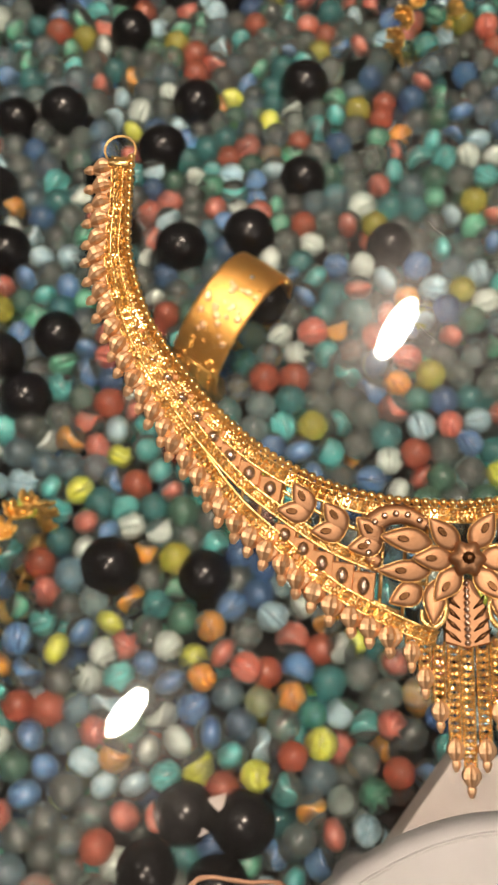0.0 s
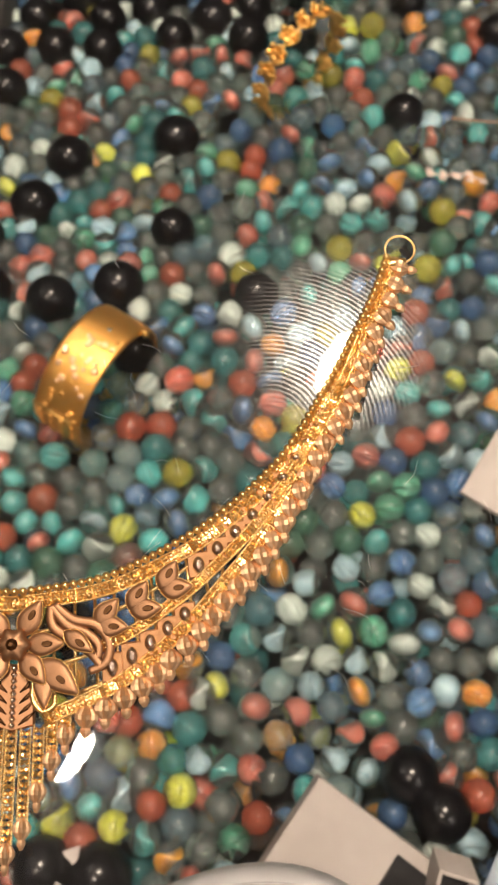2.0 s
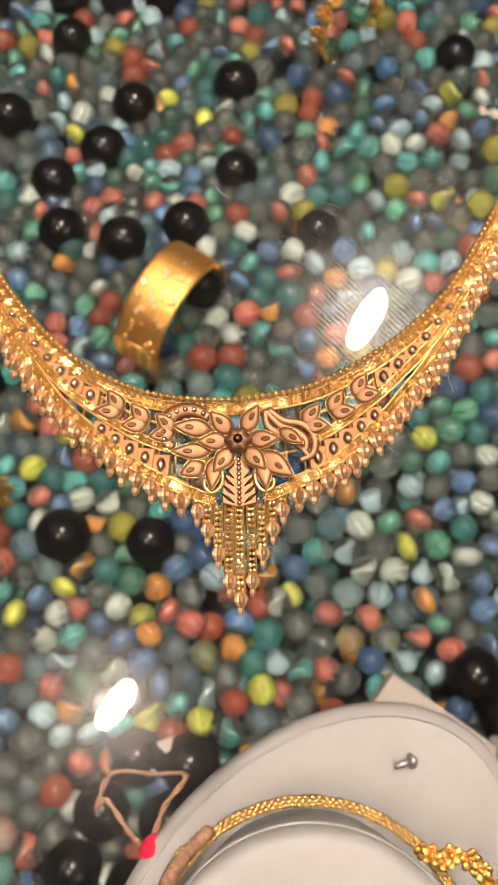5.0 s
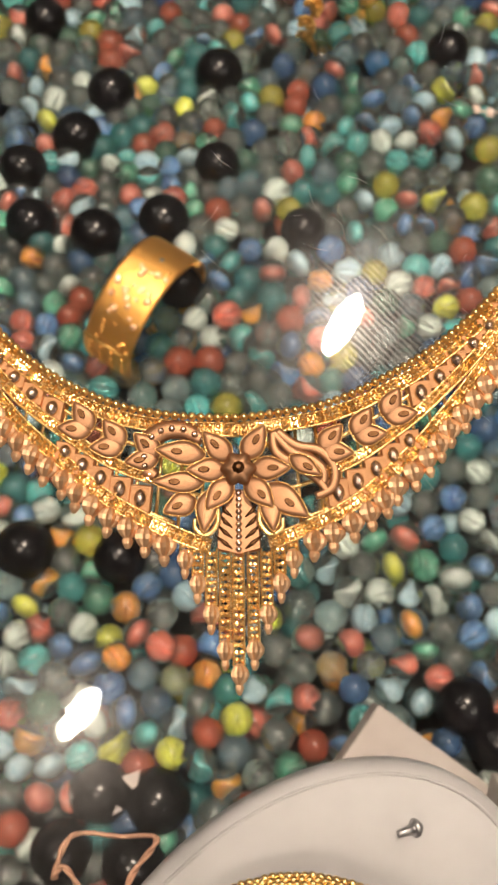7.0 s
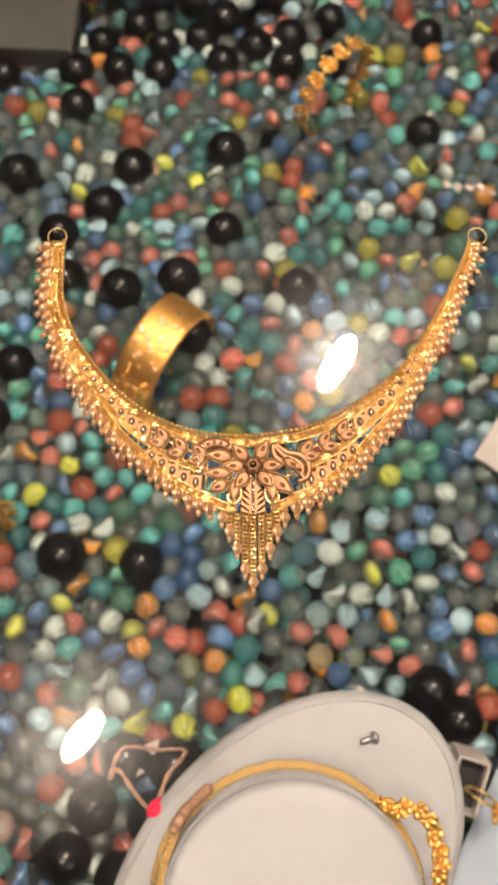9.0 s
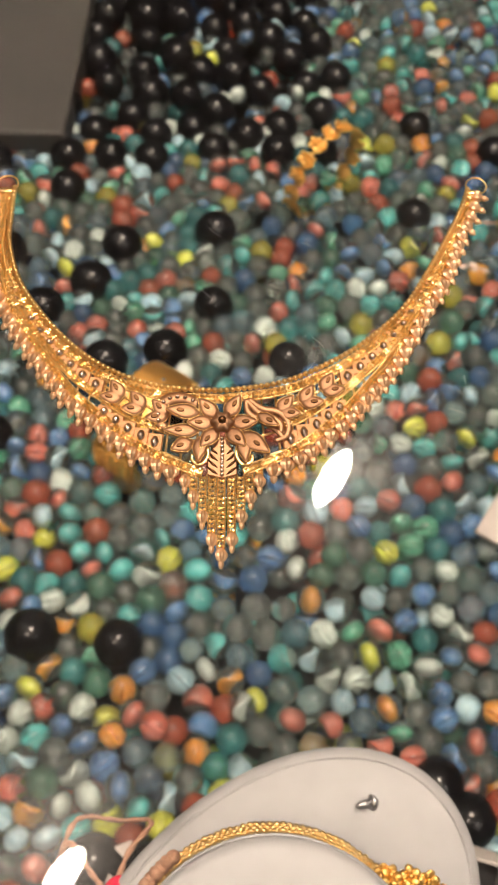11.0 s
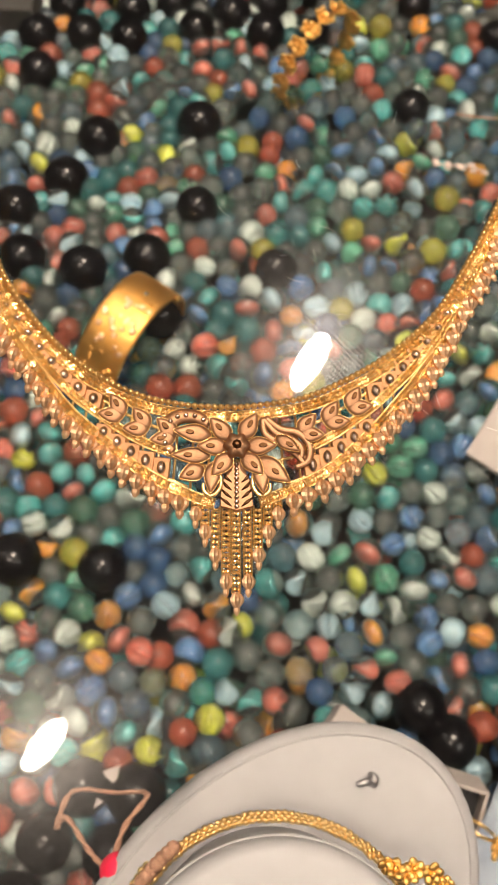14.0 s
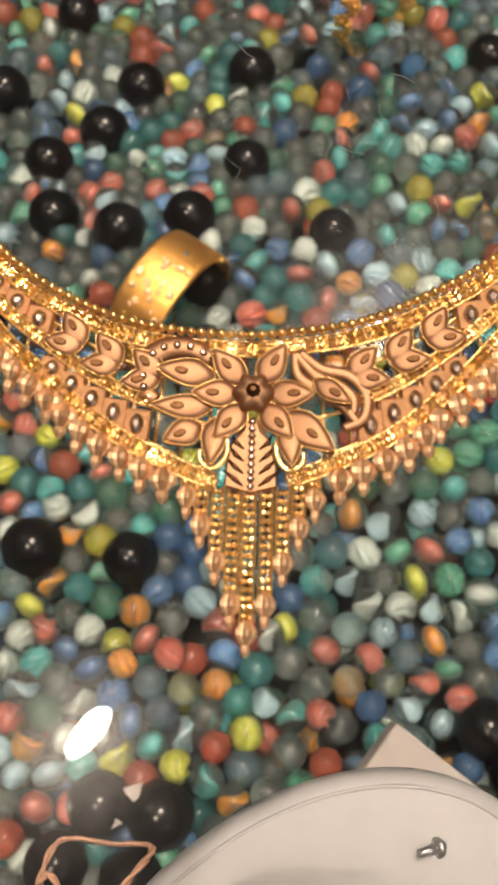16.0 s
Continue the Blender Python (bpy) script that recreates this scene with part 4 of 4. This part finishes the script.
for i in range(cols + 1):
    for j in range(rows_n + 1):
        p = edge_a + along * (i / cols) + aside * (0.26 * j / rows_n)
        fold = 0.006 * math.sin(38 * p.x + 21 * p.y) + 0.004 * math.sin(70 * p.x - 50 * p.y + 1.0)
        verts[i, j] = bm.verts.new((p.x, p.y, bed(p.x, p.y) + 0.020 + fold * min(1, j / 8)))
for i in range(cols):
    for j in range(rows_n):
        bm.faces.new((verts[i, j], verts[i + 1, j], verts[i + 1, j + 1], verts[i, j + 1]))
bmesh.ops.recalc_face_normals(bm, faces=bm.faces)
cloth = new("cloth", mesh_of("cloth", bm, CLOTH))
mod = cloth.modifiers.new("thick", "SOLIDIFY")
mod.thickness = 0.0016
tagged(cloth, "pale blue-white folded cloth beside the marble tray", "cloth")

# white bracelet stand: an oval back plate, a drum and a round cushion face
stand = thing("bracelet_stand", "white leatherette bracelet stand with oval plate and round face", "stand", pose(0.008, -0.178, 0))


def oval(a, b, turn, n=64):
    t = radians(turn)
    return [(a * math.cos(q) * math.cos(t) - b * math.sin(q) * math.sin(t), a * math.cos(q) * math.sin(t) + b * math.sin(q) * math.cos(t)) for q in np.linspace(0, 2 * math.pi, n + 1)[:-1]]


def cushion(bm, a, b, turn, z0, z1, soft):
    """An oval pad with rounded rims."""
    prof = [(1 - soft * 0.9, z0), (1 - soft * 0.3, z0 + 0.001), (1.0, z0 + 0.0035), (1.0, z1 - 0.0045), (1 - soft * 0.22, z1 - 0.0016), (1 - soft, z1 - 0.0002), (1 - soft * 1.6, z1 + 0.0001), (0.5, z1 + 0.0004)]
    rings = [[bm.verts.new((x * k, y * k, z)) for x, y in oval(a, b, turn)] for k, z in prof]
    n = 64
    for p, q in zip(rings, rings[1:]):
        for i in range(n):
            bm.faces.new((p[i], p[(i + 1) % n], q[(i + 1) % n], q[i]))
    bm.faces.new(rings[0][::-1])
    bm.faces.new(rings[-1])


bm = bmesh.new()
cushion(bm, 0.073, 0.049, 43, -0.139, -0.1245, 0.05)
plate = part("back_plate", bm, LEATHERETTE, stand, "", pose(0, 0.003, 0))
bm = bmesh.new()
add_tube(bm, [(x, y, -0.1246) for x, y in oval(0.0695, 0.0455, 43)], 0.0005, 6, True)
part("seam", bm, LEATHERETTE, plate)
bm = bmesh.new()
add_lathe(bm, [(0.0355, -0.126), (0.0355, -0.085)], 48)
part("drum", bm, LEATHERETTE, stand)
bm = bmesh.new()
cushion(bm, 0.0390, 0.0385, 0, -0.092, -0.0750, 0.05)
face = part("face_cushion", bm, LEATHERETTE, stand)
bm = bmesh.new()
add_tube(bm, [(x, y, -0.0815) for x, y in oval(0.0390, 0.0385, 0)], 0.0006, 6, True)
part("piping", bm, LEATHERETTE, face)
bm = bmesh.new()
add_lathe(bm, [(0.013, -0.385), (0.012, -0.340), (0.012, -0.150), (0.020, -0.136)], 32)
part("foot", bm, LEATHERETTE, stand)
bm = bmesh.new()
for p, q in (((-19.5, -20), (-9.5, -15.5)), ((-9.5, -15.5), (-10.5, -24)), ((-19.5, -20), (-20.5, -29)), ((-10.5, -24), (-20.5, -29))):
    add_tube(bm, [(p[0] * MM, p[1] * MM, -0.0744), (q[0] * MM, q[1] * MM, -0.0744)], 0.0003, 6)
part("wire_clip", bm, STEEL, stand, "thin bent steel wire clip", pose(0.012, 0.003, 0))

pin = thing("screw", "short steel screw stuck in white leatherette", "screw", pose(0.0400, -0.1300, -0.1242, 62, 0, -78))
bm = bmesh.new()
add_lathe(bm, [(0.0012, -0.001), (0.0012, 0.0042), (0.0010, 0.0044), (0.0010, 0.0062)], 10)
part("shank", bm, STEEL, pin)
bm = bmesh.new()
add_lathe(bm, [(0.0012, 0.0), (0.0024, 0.0003), (0.0024, 0.0012), (0.0012, 0.0018)], 12)
part("head", bm, STEEL, pin)

# gold mesh bracelet round the drum
chain = thing("mesh_bracelet", "gold mesh bracelet wound round a white stand", "bracelet", pose(0.008, -0.178, 0))
LINK = bmesh.new()
add_sphere(LINK, 0.00092, u=7, v=5, scale=(1.25, 1.0, 0.85))
LINK.verts.index_update()
lv, lf = raw(LINK)
for r, z, a0, a1, rows_of in ((0.0408, -0.1010, 5, 205, 3), (0.0428, -0.1080, 140, 228, 3)):
    links = []
    for row in range(rows_of):
        for e in np.arange(a0, a1, 2.5):
            a = radians(e + 1.25 * (row % 2))
            q = r + 0.0008 * row + rng.uniform(-0.0002, 0.0002)
            links.append((lv, lf, Matrix.Translation((q * math.cos(a), q * 0.98 * math.sin(a), z - 0.0006 * row)) @ Matrix.Rotation(a + 1.57 + (0.5 if row % 2 else -0.5), 4, "Z"), 0))
    tagged(put("mesh_strand", joined("mesh_strand", links, [GOLD_CUT]), chain), kind="stuff")
bm = bmesh.new()
for k in range(9):
    a = radians(128 + 2.6 * k)
    add_sphere(bm, 0.0021, (0.0428 * math.cos(a), 0.0422 * math.sin(a), -0.1000 + 0.0008 * (k % 2)), 8, 6)
tagged(part("red_enamel_links", bm, CORD, chain, "reddish enamelled links"), kind="stuff")

side_chain = thing("flower_chain", "gold flower chain hanging at a white stand", "chain")
for i in range(11):
    q = curve_at([Vector((0.0385, -0.1490, -0.093)), Vector((0.0480, -0.1515, -0.094)), Vector((0.0535, -0.1580, -0.096)), Vector((0.0560, -0.1665, -0.098)), Vector((0.0545, -0.1740, -0.100)), Vector((0.0510, -0.1795, -0.101))], i / 10)
    for e in range(2):
        put("gold_flower", FLOWER, side_chain, Matrix.Translation(q + Vector((rng.uniform(-1, 1), rng.uniform(-1, 1), rng.uniform(0, 1))) * 0.0012) @ Matrix.Rotation(rng.uniform(-0.6, 0.6), 4, "X") @ Matrix.Rotation(rng.uniform(0, 6), 4, "Z") @ Matrix.Scale(0.52, 4))
bm = bmesh.new()
add_tube(bm, smooth_path([(0.0385, -0.1490, -0.0935), (0.0480, -0.1515, -0.0945), (0.0560, -0.1665, -0.0985), (0.0510, -0.1795, -0.1015)]), 0.0007, 6)
part("chain_wire", bm, GOLD_DEEP, side_chain)

# red bead on a braided cord
tassel = thing("bead_cord", "pink-gold braided cord with a round red bead", "cord", pose(0.004, 0.006, 0))
bm = bmesh.new()
add_sphere(bm, 0.0054, u=24, v=16)
part("bead", bm, RED_BEAD, tassel, "round glossy red bead", pose(-0.0395, -0.1610, -0.130))
for ctrl in ([(-0.0440, -0.1600, -0.131), (-0.0490, -0.1555, -0.134), (-0.0560, -0.1470, -0.136), (-0.0590, -0.1500, -0.138), (-0.0550, -0.1400, -0.14), (-0.0420, -0.1405, -0.141), (-0.0320, -0.1410, -0.140), (-0.0385, -0.1500, -0.137), (-0.0420, -0.1620, -0.131)],
             [(-0.0420, -0.1650, -0.130), (-0.0440, -0.1730, -0.128), (-0.0400, -0.1800, -0.127), (-0.0395, -0.1950, -0.125)],
             [(-0.0400, -0.1650, -0.130), (-0.0380, -0.1740, -0.126), (-0.0365, -0.1850, -0.122), (-0.0370, -0.2000, -0.120)]):
    bm = bmesh.new()
    path = smooth_path(ctrl, 60)
    for ph in (0, math.pi):
        add_tube(bm, [p + Vector((math.cos(i * 0.9 + ph), 0.4 * math.sin(i * 0.9 + ph), math.sin(i * 0.9 + ph))) * 0.0005 for i, p in enumerate(path)], 0.0006, 6)
    part("braid", bm, CORD, tassel)

# small pink-silver twig and a thread on the marbles
twig = thing("twig_brooch", "small pinkish silver twig brooch on the marbles", "brooch", pose(0.168, 0.262, bed(0.168, 0.262) + 0.013, slope, 0, -6) @ Matrix.Scale(0.75, 4))
TWIG = surface("pink_silver", (0.55, 0.42, 0.38), (0.75, 0.62, 0.56), 300, (0.3, 0.5), 0.6)
bm = bmesh.new()
add_tube(bm, smooth_path([(-0.026, 0.004, 0), (-0.01, 0.0, 0.001), (0.008, 0.003, 0.001), (0.026, -0.002, 0)]), 0.0009, 6)
part("stem", bm, TWIG, twig)
bm = bmesh.new()
add_plate(bm, petal_outline(0.009, 0.006)[::-1], -0.0004, 0.0004, 0.0004, None, 0.0006)
bmesh.ops.recalc_face_normals(bm, faces=bm.faces)
TWIG_LEAF = mesh_of("leaf", bm, TWIG)
for k in range(9):
    put("leaf", TWIG_LEAF, twig, Matrix.Translation((-0.025 + 0.006 * k, 0.002 * math.sin(k * 2), 0.0008)) @ Matrix.Rotation(radians(60 if k % 2 else -125) + rng.uniform(-0.4, 0.4), 4, "Z") @ Matrix.Rotation(rng.uniform(0, 0.5), 4, "X"))
tube_thing("thread", smooth_path([(0.172, 0.314, bed(0.172, 0.314) + 0.011), (0.20, 0.309, bed(0.2, 0.309) + 0.014), (0.235, 0.314, bed(0.235, 0.314) + 0.013), (0.285, 0.312, bed(0.285, 0.312) + 0.012)]), 0.0007, CORD, "thin brown thread lying over the marbles", "thread")
box_piece("price_card", (0.05, 0.07, 0.003), (-0.186, -0.262, bed(-0.186, -0.262) + 0.012), CARD, "blank pinkish white card lying on the marbles", "card", "", 0.0006, (slope, 0, 28))

# hair scratches in the glass top
bm = bmesh.new()
for i in range(46):
    a = rng.gauss(-0.9, 0.5) if i % 3 else rng.uniform(0, math.pi)
    x, y = rng.gauss(0.02, 0.022), rng.gauss(-0.033, 0.022)
    ln, w = rng.uniform(0.001, 0.0042), rng.uniform(0.00002, 0.00004)
    d, n = Vector((math.cos(a), math.sin(a), 0)), Vector((-math.sin(a), math.cos(a), 0))
    mid = Vector((x, y, 0)) + n * rng.uniform(-0.0006, 0.0006)
    pts = [Vector((x, y, 0)) - d * ln / 2, mid, Vector((x, y, 0)) + d * ln / 2]
    low = [bm.verts.new(p - n * w + Vector((0, 0, -0.0005))) for p in pts]
    top = [bm.verts.new(p + Vector((0, 0, -0.00045))) for p in pts]
    far = [bm.verts.new(p + n * w + Vector((0, 0, -0.0005))) for p in pts]
    for k in range(2):
        bm.faces.new((low[k], low[k + 1], top[k + 1], top[k]))
        bm.faces.new((top[k], top[k + 1], far[k + 1], far[k]))
tagged(part("scratches", bm, SCRATCH, counter, "fine bright scratches in the glass", None, False), kind="stuff")

# two scraps of white paper between the black marbles
for x, y, turn in ((-0.0685, -0.156, 20), (-0.0585, -0.1435, -50)):
    bm = bmesh.new()
    add_plate(bm, [(-0.005, -0.004), (0.0055, -0.0025), (-0.001, 0.006)], -0.0003, 0.0003, 0.0002)
    scrap = new("paper_scrap", mesh_of("paper_scrap", bm, CARD, False))
    scrap.matrix_basis = pose(x, y, bed(x, y) + 0.0128, 14, -10, turn)
    tagged(scrap, "small torn white paper scrap on black marbles", "paper", "paper scraps")
